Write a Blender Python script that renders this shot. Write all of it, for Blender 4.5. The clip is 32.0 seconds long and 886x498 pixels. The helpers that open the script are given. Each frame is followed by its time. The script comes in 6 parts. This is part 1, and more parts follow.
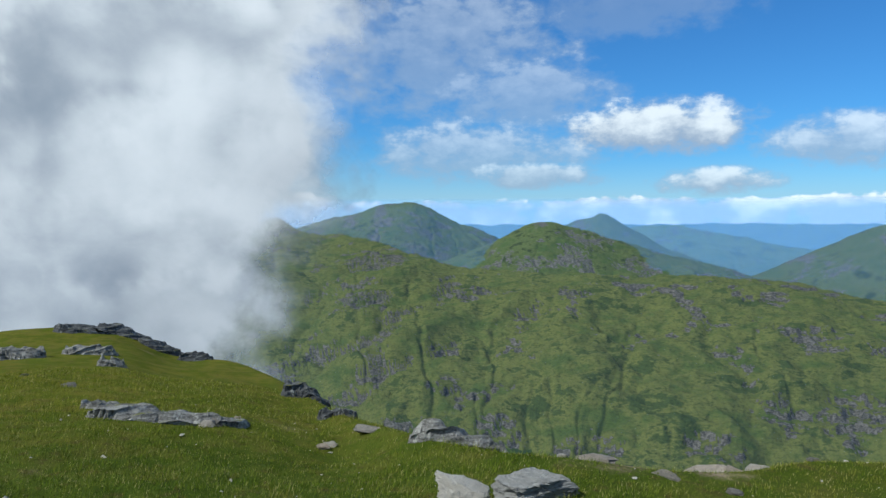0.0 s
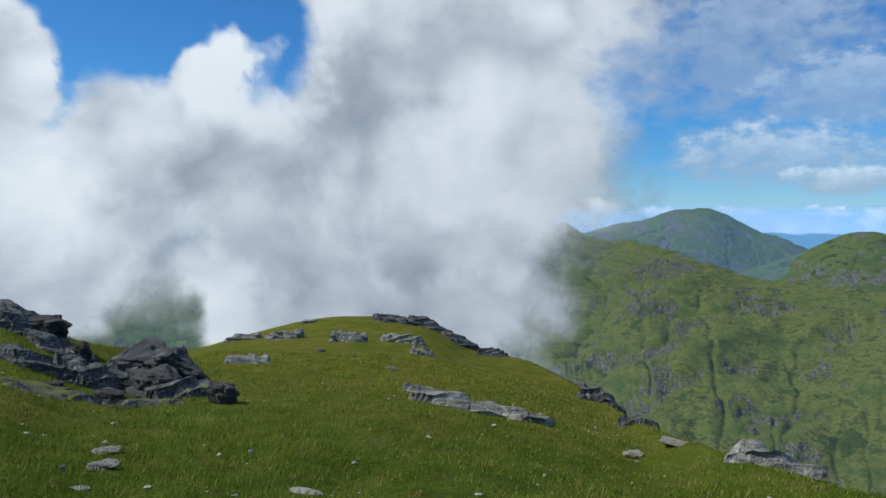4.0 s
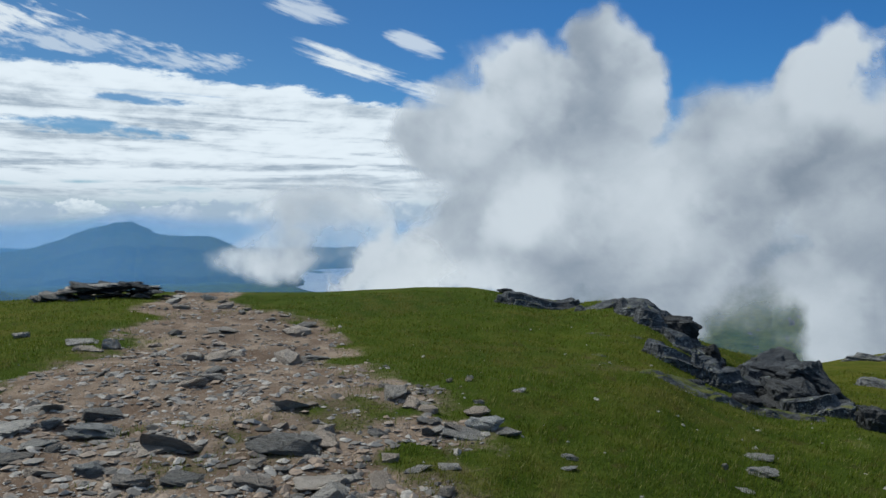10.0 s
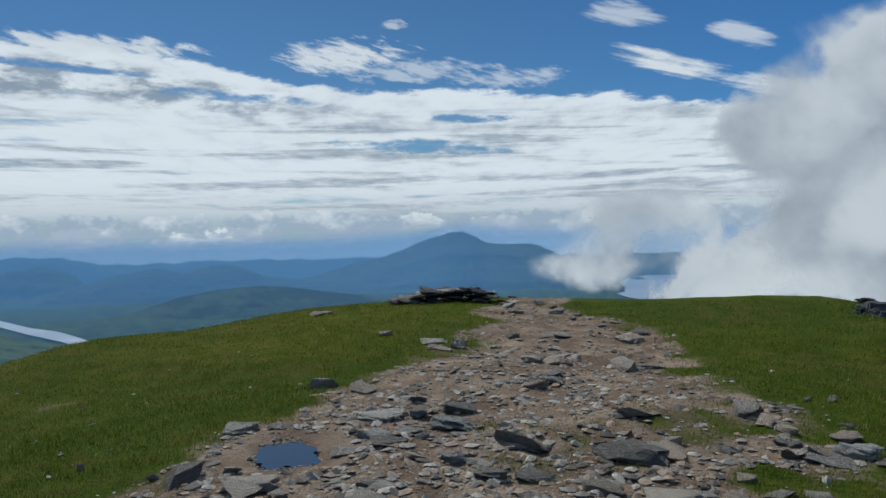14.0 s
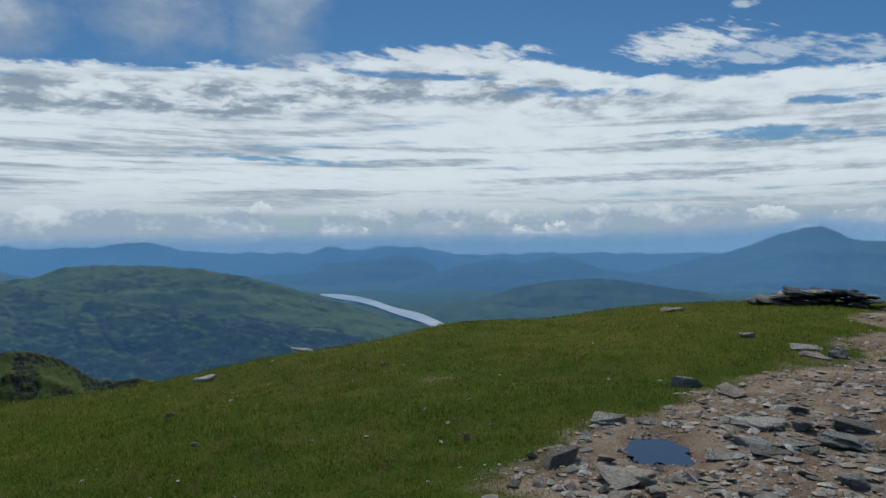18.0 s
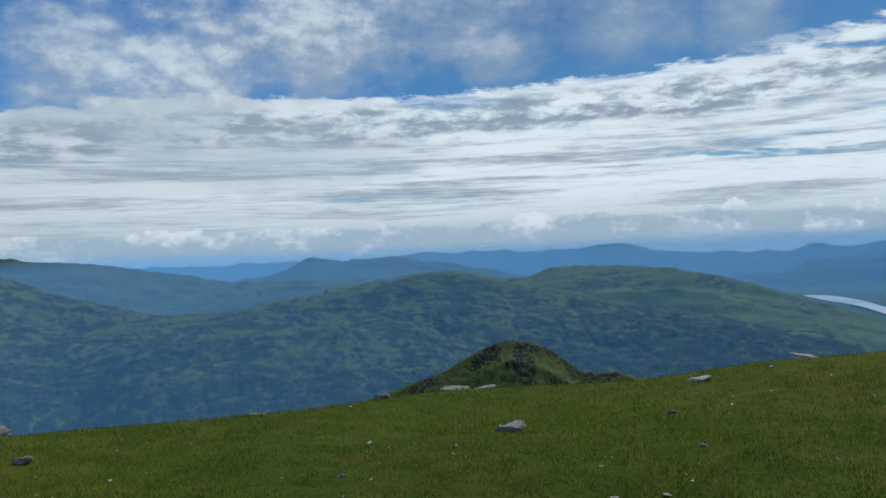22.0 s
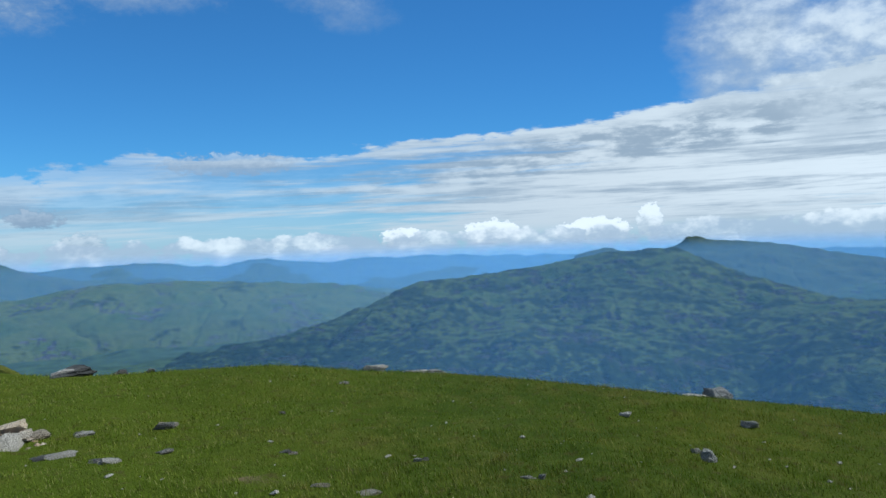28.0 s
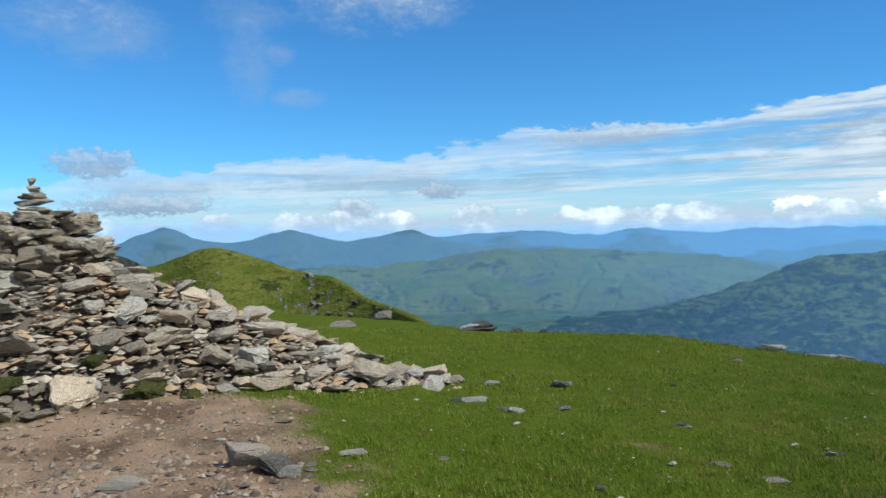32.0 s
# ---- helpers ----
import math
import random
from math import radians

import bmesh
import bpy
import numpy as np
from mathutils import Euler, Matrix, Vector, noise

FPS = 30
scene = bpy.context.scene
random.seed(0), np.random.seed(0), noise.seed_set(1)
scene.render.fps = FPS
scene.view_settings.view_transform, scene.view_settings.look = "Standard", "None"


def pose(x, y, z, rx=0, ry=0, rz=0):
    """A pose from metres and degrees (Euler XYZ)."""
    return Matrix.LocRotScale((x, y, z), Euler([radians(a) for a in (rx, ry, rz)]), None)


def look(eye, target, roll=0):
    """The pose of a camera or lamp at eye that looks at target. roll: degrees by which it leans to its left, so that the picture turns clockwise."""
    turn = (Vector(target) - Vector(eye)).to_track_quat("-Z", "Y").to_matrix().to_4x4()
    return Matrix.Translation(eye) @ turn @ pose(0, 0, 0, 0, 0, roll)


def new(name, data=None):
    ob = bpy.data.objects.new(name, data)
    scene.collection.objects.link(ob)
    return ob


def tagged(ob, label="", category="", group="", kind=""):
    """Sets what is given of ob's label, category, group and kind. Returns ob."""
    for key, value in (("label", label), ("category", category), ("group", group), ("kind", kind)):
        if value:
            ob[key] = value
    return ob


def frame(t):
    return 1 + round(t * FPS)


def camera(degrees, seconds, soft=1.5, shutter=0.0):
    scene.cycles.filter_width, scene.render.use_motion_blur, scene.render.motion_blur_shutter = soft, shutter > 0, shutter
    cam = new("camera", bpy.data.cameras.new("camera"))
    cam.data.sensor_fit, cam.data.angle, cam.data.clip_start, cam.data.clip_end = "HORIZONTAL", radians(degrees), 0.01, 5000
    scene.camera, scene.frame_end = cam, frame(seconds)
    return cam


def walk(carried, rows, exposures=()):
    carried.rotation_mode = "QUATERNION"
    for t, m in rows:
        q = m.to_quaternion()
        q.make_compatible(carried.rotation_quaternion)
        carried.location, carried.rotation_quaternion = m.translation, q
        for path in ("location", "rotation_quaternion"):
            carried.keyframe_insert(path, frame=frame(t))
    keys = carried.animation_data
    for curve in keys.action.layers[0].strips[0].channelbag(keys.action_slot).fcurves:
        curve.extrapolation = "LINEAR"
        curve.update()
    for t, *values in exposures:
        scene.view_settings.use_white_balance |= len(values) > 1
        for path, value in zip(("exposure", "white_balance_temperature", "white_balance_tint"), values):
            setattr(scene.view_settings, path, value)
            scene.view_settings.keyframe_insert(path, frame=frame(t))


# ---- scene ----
cam = camera(61.7, 32.0)
METRES, EYE, TILT, LEAN, TURN = 2.3, 1.6, -2.5, 0.0, 0.0
ROWS = [
    (0.0, 0.0, 0.0, 0.0, 0.0, 0.0, -0.0),
    (0.5, -0.0178, -0.0006, -0.0037, 2.45, 0.03, -0.22),
    (1.0, -0.0391, 0.0008, -0.0062, 5.27, -0.15, -0.71),
    (1.5, -0.0532, 0.0015, -0.0086, 7.71, -0.13, -1.14),
    (2.0, -0.0635, 0.0015, -0.01, 10.03, -0.06, -1.28),
    (2.5, -0.0767, -0.0019, -0.0127, 13.04, -0.15, -1.39),
    (4.5, -0.1445, -0.0121, -0.0175, 25.29, 0.14, -1.74),
    (5.0, -0.1678, -0.0217, -0.0192, 29.3, 0.17, -1.52),
    (5.5, -0.1921, -0.0336, -0.0196, 33.25, 0.04, -1.38),
    (6.0, -0.2125, -0.0449, -0.0207, 35.86, -0.1, -1.67),
    (6.5, -0.2293, -0.0631, -0.0232, 38.04, -0.17, -1.89),
    (7.0, -0.2475, -0.0788, -0.0251, 41.88, -0.1, -1.96),
    (7.5, -0.2633, -0.0742, -0.0243, 47.43, -0.33, -2.04),
    (8.0, -0.2675, -0.0682, -0.023, 52.81, -0.63, -2.33),
    (8.5, -0.2742, -0.0734, -0.0247, 57.04, -0.81, -2.68),
    (9.0, -0.2772, -0.0937, -0.0258, 60.26, -1.11, -2.78),
    (9.5, -0.2822, -0.1125, -0.0281, 63.09, -1.18, -2.86),
    (10.0, -0.2854, -0.1244, -0.0282, 65.82, -1.21, -2.75),
    (10.5, -0.2896, -0.1338, -0.0286, 68.63, -1.27, -2.73),
    (11.0, -0.2929, -0.1415, -0.0281, 71.48, -1.27, -2.63),
    (11.5, -0.2954, -0.1479, -0.0275, 74.44, -1.23, -2.55),
    (12.0, -0.2961, -0.1575, -0.0279, 77.43, -1.21, -2.48),
    (12.5, -0.2958, -0.1676, -0.0279, 80.78, -1.35, -2.28),
    (13.0, -0.2924, -0.1783, -0.0282, 84.13, -1.48, -2.02),
    (13.5, -0.2911, -0.1867, -0.0287, 87.17, -1.6, -1.68),
    (14.0, -0.2927, -0.193, -0.0284, 90.15, -1.62, -1.4),
    (14.5, -0.2965, -0.1944, -0.0278, 93.1, -1.44, -1.08),
    (16.5, -0.2909, -0.2411, -0.0294, 106.42, -1.93, -1.15),
    (17.0, -0.2857, -0.2604, -0.0303, 109.68, -2.24, -1.05),
    (17.5, -0.2777, -0.2809, -0.0308, 112.83, -2.5, -1.17),
    (18.0, -0.2662, -0.3057, -0.0319, 115.72, -2.81, -1.55),
    (18.5, -0.2535, -0.3297, -0.0326, 118.61, -3.05, -1.44),
    (19.0, -0.2422, -0.3538, -0.0318, 122.62, -2.97, -0.89),
    (19.5, -0.2435, -0.3701, -0.0331, 127.39, -2.87, -0.87),
    (20.0, -0.2527, -0.3789, -0.0331, 132.06, -2.47, -0.4),
    (20.5, -0.2585, -0.3873, -0.0327, 137.01, -1.86, 0.49),
    (21.0, -0.2395, -0.3883, -0.0311, 141.7, -1.82, 1.3),
    (21.5, -0.2196, -0.3946, -0.0322, 146.42, -2.24, 1.55),
    (22.0, -0.2041, -0.4031, -0.0335, 150.93, -2.88, 1.55),
    (22.5, -0.1907, -0.4081, -0.0341, 155.21, -3.41, 1.71),
    (23.0, -0.1792, -0.4077, -0.0341, 159.32, -3.59, 2.0),
    (23.5, -0.1706, -0.4079, -0.0338, 162.94, -3.87, 2.04),
    (24.0, -0.1601, -0.4094, -0.034, 166.91, -4.17, 1.91),
    (24.5, -0.1562, -0.414, -0.035, 171.65, -4.19, 1.92),
    (25.0, -0.1435, -0.4115, -0.0336, 176.65, -3.89, 2.2),
    (25.5, -0.1131, -0.4049, -0.0294, 181.66, -3.4, 2.18),
    (27.5, -0.0261, -0.3798, -0.0227, 195.39, -2.78, 2.99),
    (28.0, -0.0062, -0.3854, -0.0233, 200.08, -2.42, 3.1),
    (28.5, 0.0031, -0.3885, -0.0207, 204.16, -2.08, 3.41),
    (29.0, 0.0134, -0.3909, -0.021, 208.22, -1.86, 3.61),
    (29.5, 0.0176, -0.3926, -0.0212, 211.34, -1.78, 3.79),
    (30.0, 0.0232, -0.3895, -0.0215, 214.31, -1.66, 4.11),
    (30.5, 0.0309, -0.3828, -0.0225, 217.66, -1.88, 4.08),
    (31.0, 0.0357, -0.3685, -0.0211, 221.72, -2.27, 4.27),
    (31.5, 0.0417, -0.3521, -0.0198, 225.37, -2.84, 3.99),
    (32.0, 0.0465, -0.3371, -0.0164, 228.78, -3.15, 3.45),
]
walk(cam, [(t, pose(0, 0, EYE, TILT, LEAN, TURN) @ pose(METRES * x, METRES * y, METRES * z, 90 + pitch, roll, yaw)) for t, x, y, z, yaw, pitch, roll in ROWS],
     exposures=((0, 0.12, 5850, 2), (5, 0.02, 5950, 4), (9, -0.24, 5850, 3), (13, -0.50, 5820, 3), (19, -0.58, 5830, 3), (21, -0.50, 5740, 2), (23, -0.36, 5660, 1), (26, -0.16, 5540, 1), (29, -0.12, 5550, 1), (31, 0.06, 5680, 1), (32, 0.14, 5830, 1)))

# ---- light ----
# bearings are degrees to the left of the first view
SUN_BEARING, SUN_HEIGHT = 117.0, 46.0


def toward(bearing, up=0.0):
    b, u = radians(bearing), radians(up)
    return Vector((-math.sin(b) * math.cos(u), math.cos(b) * math.cos(u), math.sin(u)))


sun = new("sun", bpy.data.lights.new("sun", "SUN"))
sun.data.energy, sun.data.angle, sun.data.color = 4.6, radians(0.6), (1.0, 0.95, 0.87)
sun.matrix_world = look(toward(SUN_BEARING, SUN_HEIGHT) * 100, (0, 0, 0))


class Net:
    """Short notation for arithmetic in a node tree."""

    def __init__(self, tree, socket):
        self.tree, self.socket = tree, socket

    def op(self, kind, *others, clamp=False):
        node = self.tree.nodes.new("ShaderNodeMath")
        node.operation, node.use_clamp = kind, clamp
        for place, value in zip(node.inputs, (self, *others)):
            if isinstance(value, Net):
                self.tree.links.new(value.socket, place)
            else:
                place.default_value = value
        return Net(self.tree, node.outputs[0])

    def __add__(self, o): return self.op("ADD", o)
    def __sub__(self, o): return self.op("SUBTRACT", o)
    def __mul__(self, o): return self.op("MULTIPLY", o)
    def __truediv__(self, o): return self.op("DIVIDE", o)
    def squared(self): return self.op("MULTIPLY", self)
    def top(self, o): return self.op("MAXIMUM", o)
    def low(self, o): return self.op("MINIMUM", o)

    def step(self, a, b, c=0.0, d=1.0):
        node = self.tree.nodes.new("ShaderNodeMapRange")
        node.interpolation_type = "SMOOTHSTEP"
        for i, value in enumerate((self, a, b, c, d)):
            if isinstance(value, Net):
                self.tree.links.new(value.socket, node.inputs[i])
            else:
                node.inputs[i].default_value = value
        return Net(self.tree, node.outputs[0])


def vector_of(tree, *parts):
    node = tree.nodes.new("ShaderNodeCombineXYZ")
    for place, value in zip(node.inputs, parts):
        if isinstance(value, Net):
            tree.links.new(value.socket, place)
        else:
            place.default_value = value
    return node.outputs[0]


def noise_net(tree, vec, scale, detail=5.0, rough=0.55, warp=0.0):
    node = tree.nodes.new("ShaderNodeTexNoise")
    node.inputs["Scale"].default_value, node.inputs["Detail"].default_value = scale, detail
    node.inputs["Roughness"].default_value, node.inputs["Distortion"].default_value = rough, warp
    if vec is not None:
        tree.links.new(vec, node.inputs["Vector"])
    return Net(tree, node.outputs["Fac"])


def mix_net(tree, fac, a, b):
    node = tree.nodes.new("ShaderNodeMix")
    node.data_type = "RGBA"
    for place, value in ((node.inputs[0], fac), (node.inputs[6], a), (node.inputs[7], b)):
        if isinstance(value, Net):
            tree.links.new(value.socket, place)
        elif isinstance(value, (int, float)):
            place.default_value = value
        elif isinstance(value, tuple):
            place.default_value = (*value, 1)
        else:
            tree.links.new(value, place)
    return node.outputs[2]


def make_sky():
    world = bpy.data.worlds.new("sky")
    scene.world = world
    world.use_nodes = True
    tree = world.node_tree
    tree.nodes.clear()
    link = tree.links.new
    coord = tree.nodes.new("ShaderNodeTexCoord")
    split = tree.nodes.new("ShaderNodeSeparateXYZ")
    link(coord.outputs["Generated"], split.inputs[0])
    x, y, z = (Net(tree, s) for s in split.outputs)
    el = z.op("ARCSINE") * (180 / math.pi)
    # bearing, cut open at the side that is never looked at
    c, s = math.cos(radians(115)), math.sin(radians(115))
    az = (y * -s - x * c).op("ARCTAN2", y * c - x * s) * (180 / math.pi) + 115.0
    flat = vector_of(tree, az, el * 1.6, 0.0)
    fine = noise_net(tree, flat, 0.42, 8.0, 0.6)
    coarse = noise_net(tree, flat, 0.16, 5.0, 0.55)
    finer = noise_net(tree, flat, 1.5, 8.0, 0.65, 0.3)
    # a high sheet of cloud, laid out on a level plane
    zz = z.top(0.0) + 0.045
    plane = vector_of(tree, x / zz, y / zz, 0.0)
    turn = tree.nodes.new("ShaderNodeMapping")
    turn.inputs["Rotation"].default_value = (0, 0, radians(55))
    turn.inputs["Scale"].default_value = (0.55, 1.25, 1)
    link(plane, turn.inputs["Vector"])
    streak = noise_net(tree, turn.outputs[0], 0.9, 9.0, 0.58, 0.4)
    ripple = noise_net(tree, turn.outputs[0], 3.2, 7.0, 0.62, 0.3)

    band = noise_net(tree, vector_of(tree, az * 0.045, el * 0.75, 2.0), 1.0, 7.0, 0.6, 0.25)
    puffy = noise_net(tree, vector_of(tree, az * 0.35, el * 1.1, 5.0), 1.0, 7.0, 0.62)
    sky = tree.nodes.new("ShaderNodeTexSky")
    sky.sky_type, sky.sun_disc = "NISHITA", False
    sky.sun_elevation, sky.sun_rotation = radians(SUN_HEIGHT), radians(-SUN_BEARING)
    sky.altitude, sky.dust_density, sky.ozone_density = 900, 0.25, 3.0
    tint = tree.nodes.new("ShaderNodeMix")
    tint.data_type, tint.blend_type = "RGBA", "MULTIPLY"
    tint.inputs[0].default_value = 1.0
    link(sky.outputs[0], tint.inputs[6])
    link(mix_net(tree, az.step(40.0, 95.0) * az.step(180.0, 140.0), mix_net(tree, az.step(165.0, 212.0), (0.036, 0.071, 0.104), (0.050, 0.093, 0.126)), (0.044, 0.060, 0.072)), tint.inputs[7])
    colour = mix_net(tree, el.step(-3.0, 5.5, 0.85, 0.0), tint.outputs[2], (0.50, 0.61, 0.74))

    # upper edge of the sheet, bearing by bearing
    edge = tree.nodes.new("ShaderNodeValToRGB")
    stops = ((55, 6), (66, 8.3), (75, 9.8), (92, 10.6), (104, 11.7), (116, 13.2), (126, 12.2), (150, 11.4), (172, 11.2), (190, 9.3), (206, 7.8), (222, 6.9), (233, 5.8), (250, 5.2), (262, 3.5))
    ramp = edge.color_ramp
    while len(ramp.elements) < len(stops):
        ramp.elements.new(0.5)
    for item, (a, e) in zip(ramp.elements, stops):
        item.position, item.color = (a - 50) / 220, (e / 20,) * 3 + (1,)
    link(((az - 50.0) / 220.0).socket, edge.inputs[0])
    upper = Net(tree, edge.outputs[0]) * 20.0
    inside = (upper - el + (streak - 0.5) * 2.6 + (puffy - 0.5) * 2.2 + (coarse - 0.5) * az.step(185.0, 205.0) * 5.0).step(-0.05, 0.45)
    ends = az.step(48.0, 66.0) * az.step(275.0, 245.0) * az.step(185.0, 225.0, 1.0, 0.72)
    fading = el.step(-0.2, 1.8)
    strand = noise_net(tree, vector_of(tree, az * 0.05, el * 0.95, 12.0), 1.0, 9.0, 0.62, 0.35)
    mottle = noise_net(tree, vector_of(tree, az * 0.30, el * 0.85, 8.0), 1.0, 8.0, 0.62, 0.2)
    # blue gaps between the layers
    holes = (band * 0.7 + streak * 0.4 + az.step(212.0, 185.0) * 0.16).step(0.50, 0.64, az.step(200.0, 232.0, 0.15, 0.6), 1.0)
    for a, e, w, h in ((92.0, 6.3, 5.5, 0.55), (105.0, 9.9, 5.0, 0.35), (88.0, 8.3, 4.0, 0.3), (128.0, 5.2, 7.0, 0.22), (117.0, 11.4, 7.0, 0.25)):
        lens = ((az - a) / w).squared() + ((el - e + (az - a) * -0.05) / h).squared() + (ripple - 0.5) * 4.5 + (puffy - 0.5) * 5.0
        holes = holes * lens.step(-0.2, 1.5, 0.1, 1.0)
    sheet = inside * ends * fading * holes
    # grey undersides: a mottled belt below the edge, long strands lower down
    belt = (upper - el).step(0.5, 1.6) * (upper - el).step(4.6, 3.0) * az.step(92.0, 112.0, 0.25, 1.0) * az.step(215.0, 185.0, 0.4, 1.0)
    shade = (ripple - 0.5) * 0.9 + (puffy - 0.5) * 0.6 + 0.95 - mottle.step(0.36, 0.66) * belt * 0.80 - strand.step(0.43, 0.64) * el.step(9.5, 6.5, 0.25, 1.0) * 0.55
    white = mix_net(tree, az.step(140.0, 205.0), (1.06, 1.065, 1.075), (0.74, 0.755, 0.78))
    sheet_colour = mix_net(tree, shade.step(0.12, 1.0), (0.40, 0.46, 0.54), white)
    sheet_colour = mix_net(tree, el.step(4.0, 0.3, 0.0, 0.7), sheet_colour, (0.66, 0.70, 0.74))
    colour = mix_net(tree, sheet, colour, sheet_colour)

    # combed ice cloud above the sheet
    comb = noise_net(tree, vector_of(tree, az * 0.42 + el * 0.45, el * 1.9 - az * 0.55, 4.0), 1.0, 6.0, 0.6, 0.3)
    long = noise_net(tree, vector_of(tree, (az + el * 0.27) * 0.16, (el - az * 0.27) * 1.3, 6.0), 1.0, 7.0, 0.6, 0.3)
    feather = None
    for a, e, w, h, k in ((97.6, 12.9, 5.0, 1.5, 0.95), (92.0, 11.9, 7.0, 0.9, 0.6), (85.0, 11.2, 5.0, 0.8, 0.6), (71.5, 11.1, 6.5, 0.9, 1.0), (66.5, 9.6, 4.0, 0.9, 0.9), (76.5, 15.4, 3.0, 1.1, 0.65), (68.0, 13.2, 2.2, 1.0, 0.7), (93.6, 15.2, 1.2, 0.4, 0.6), (115.0, 13.0, 8.0, 0.8, 0.9), (124.0, 12.5, 6.0, 0.6, 0.5)):
        tilt = el - e + (az - a) * (-0.28 if a < 80 else 0.02)
        blob = (((az - a) / w).squared() + (tilt / h).squared()) * -1.0 + 1.0
        mask = (blob + ((long if a < 80 else comb) - 0.5) * 4.0 + (ripple - 0.5) * 1.2).step(0.0, 1.1) * k
        feather = mask if feather is None else feather.top(mask)
    colour = mix_net(tree, feather, colour, (0.98, 0.98, 0.99))

    # heaps and rags of cloud: bearing, height, half width, half height, thickness
    def rags(colour, heaps, bright, dull, soft, grain=3.4, bulk=2.0, curls=0.0):
        cover = lit = None
        for a, e, w, h, k in heaps:
            u, v = (az - a) / w, (el - e) / h
            body = (u.squared() + v.squared()) * -1.0 + 1.0 + 0.55 + (fine - 0.5) * grain + (coarse - 0.5) * bulk + (finer - 0.5) * curls
            mask = body.step(0.0, soft) * k
            glow = mask * (v * 0.5 + 0.5 + (fine - 0.5) * 1.5 + (finer - 0.5) * curls * 0.3)
            cover, lit = (mask, glow) if cover is None else (cover.top(mask), lit.top(glow))
        tone = mix_net(tree, lit.step(0.1, 0.8), dull, bright)
        return mix_net(tree, cover, colour, tone)

    colour = rags(colour, ((-16, 6.6, 7.5, 2.0, 0.95), (-28, 5.3, 5.0, 1.8, 0.7), (-3, 5.0, 9.0, 2.5, 0.6), (-6, 9, 7, 3, 0.5), (-7, 3.2, 5, 1.0, 0.7), (-20, 2.6, 4, 1.0, 0.8), (0, 13, 9, 6, 0.5), (-14, 15, 8, 2, 0.3)),
                  (0.86, 0.87, 0.88), (0.36, 0.42, 0.52), 1.4)
    colour = rags(colour, ((128, 16, 3.5, 5, 0.6), (136, 16, 5, 4, 0.6), (146, 14, 4, 2.5, 0.7), (152, 17, 10, 4, 0.7), (171, 11.5, 8, 5, 0.95), (162, 15.5, 13, 4.5, 0.95), (177, 14, 5, 6, 0.85), (163, 7, 10, 3, 0.6), (171, 9, 6, 4, 0.7)),
                  (0.88, 0.89, 0.905), (0.50, 0.55, 0.62), 2.0, 1.7, 2.6)
    colour = rags(colour, ((233, 17.8, 7, 2.6, 1.0), (222, 18.5, 6, 1.4, 0.7), (208, 18.6, 4, 1.0, 0.5), (239.5, 10.2, 2.0, 0.8, 0.5), (241, 13.2, 1.2, 1.0, 0.5), (254, 14.5, 5, 2.5, 0.5), (243, 13, 2, 3.0, 0.4), (249, 3.6, 6, 0.9, 0.75), (235, 4.0, 7, 0.9, 0.5), (206, 17.5, 3, 1.2, 0.4), (243, 16, 3, 1.5, 0.4)),
                  (0.74, 0.78, 0.85), (0.34, 0.42, 0.56), 2.4, 1.9, 2.6, 1.5)
    colour = rags(colour, ((251, 2.3, 4.5, 0.7, 0.85), (254, 5.3, 2.6, 1.0, 0.7), (229, 3.0, 1.6, 0.6, 0.7)), (0.52, 0.57, 0.66), (0.27, 0.34, 0.46), 1.2, 2.4, 1.6, 5.0)
    colour = rags(colour, ((235.8, 1.8, 1.5, 1.0, 0.8), (231.5, 0.7, 0.9, 0.5, 0.8), (226.2, 0.9, 1.4, 0.9, 0.75), (239.1, 0.6, 1.8, 0.5, 0.8), (216, 6.8, 4.0, 0.8, 0.6)), (0.72, 0.75, 0.80), (0.36, 0.43, 0.54), 1.0, 2.4, 1.2, 4.0)
    colour = rags(colour, ((203.3, 0.9, 1.4, 0.8, 1.0), (196.3, 1.0, 2.0, 0.9, 1.0), (188.5, 0.9, 2.6, 0.9, 1.0), (184.5, 1.4, 0.9, 1.3, 0.9), (208.4, -0.1, 1.2, 0.6, 1.0),
                           (116, -0.4, 2.2, 0.8, 0.9), (110, -0.6, 1.5, 0.6, 0.9), (106, -0.4, 2.2, 0.7, 0.9), (123, -0.3, 1.6, 0.5, 0.9), (132, -0.3, 2.4, 0.8, 0.9), (92, 0.5, 1.7, 0.7, 0.8), (86, 0.2, 2.0, 0.6, 0.9), (129.5, 1.2, 0.9, 0.7, 0.8)),
                  (1.06, 1.06, 1.06), (0.58, 0.64, 0.71), 0.6, 2.0, 0.6, 3.0)
    # small fair-weather heaps along the horizon
    row = noise_net(tree, vector_of(tree, az, el * 1.4, 3.7), 0.33, 6.0, 0.6)
    place = noise_net(tree, vector_of(tree, az, 9.1, 0.0), 0.17, 3.0, 0.6)
    strip = el.step(-1.6, -0.2) * el.step(2.7, 0.6)
    heaps = ((row * 0.8 + place * 0.6 + strip * 0.45) - 0.52).step(0.50, 0.57) * strip.step(0.1, 0.5)
    colour = mix_net(tree, heaps * 0.85, colour, mix_net(tree, (row + el * 0.06).step(0.5, 0.75), (0.50, 0.58, 0.69), (1.0, 1.0, 1.01)))

    # unseen thin cloud overhead, added to make the skylight less blue
    veil = noise_net(tree, plane, 1.4, 6.0, 0.6)
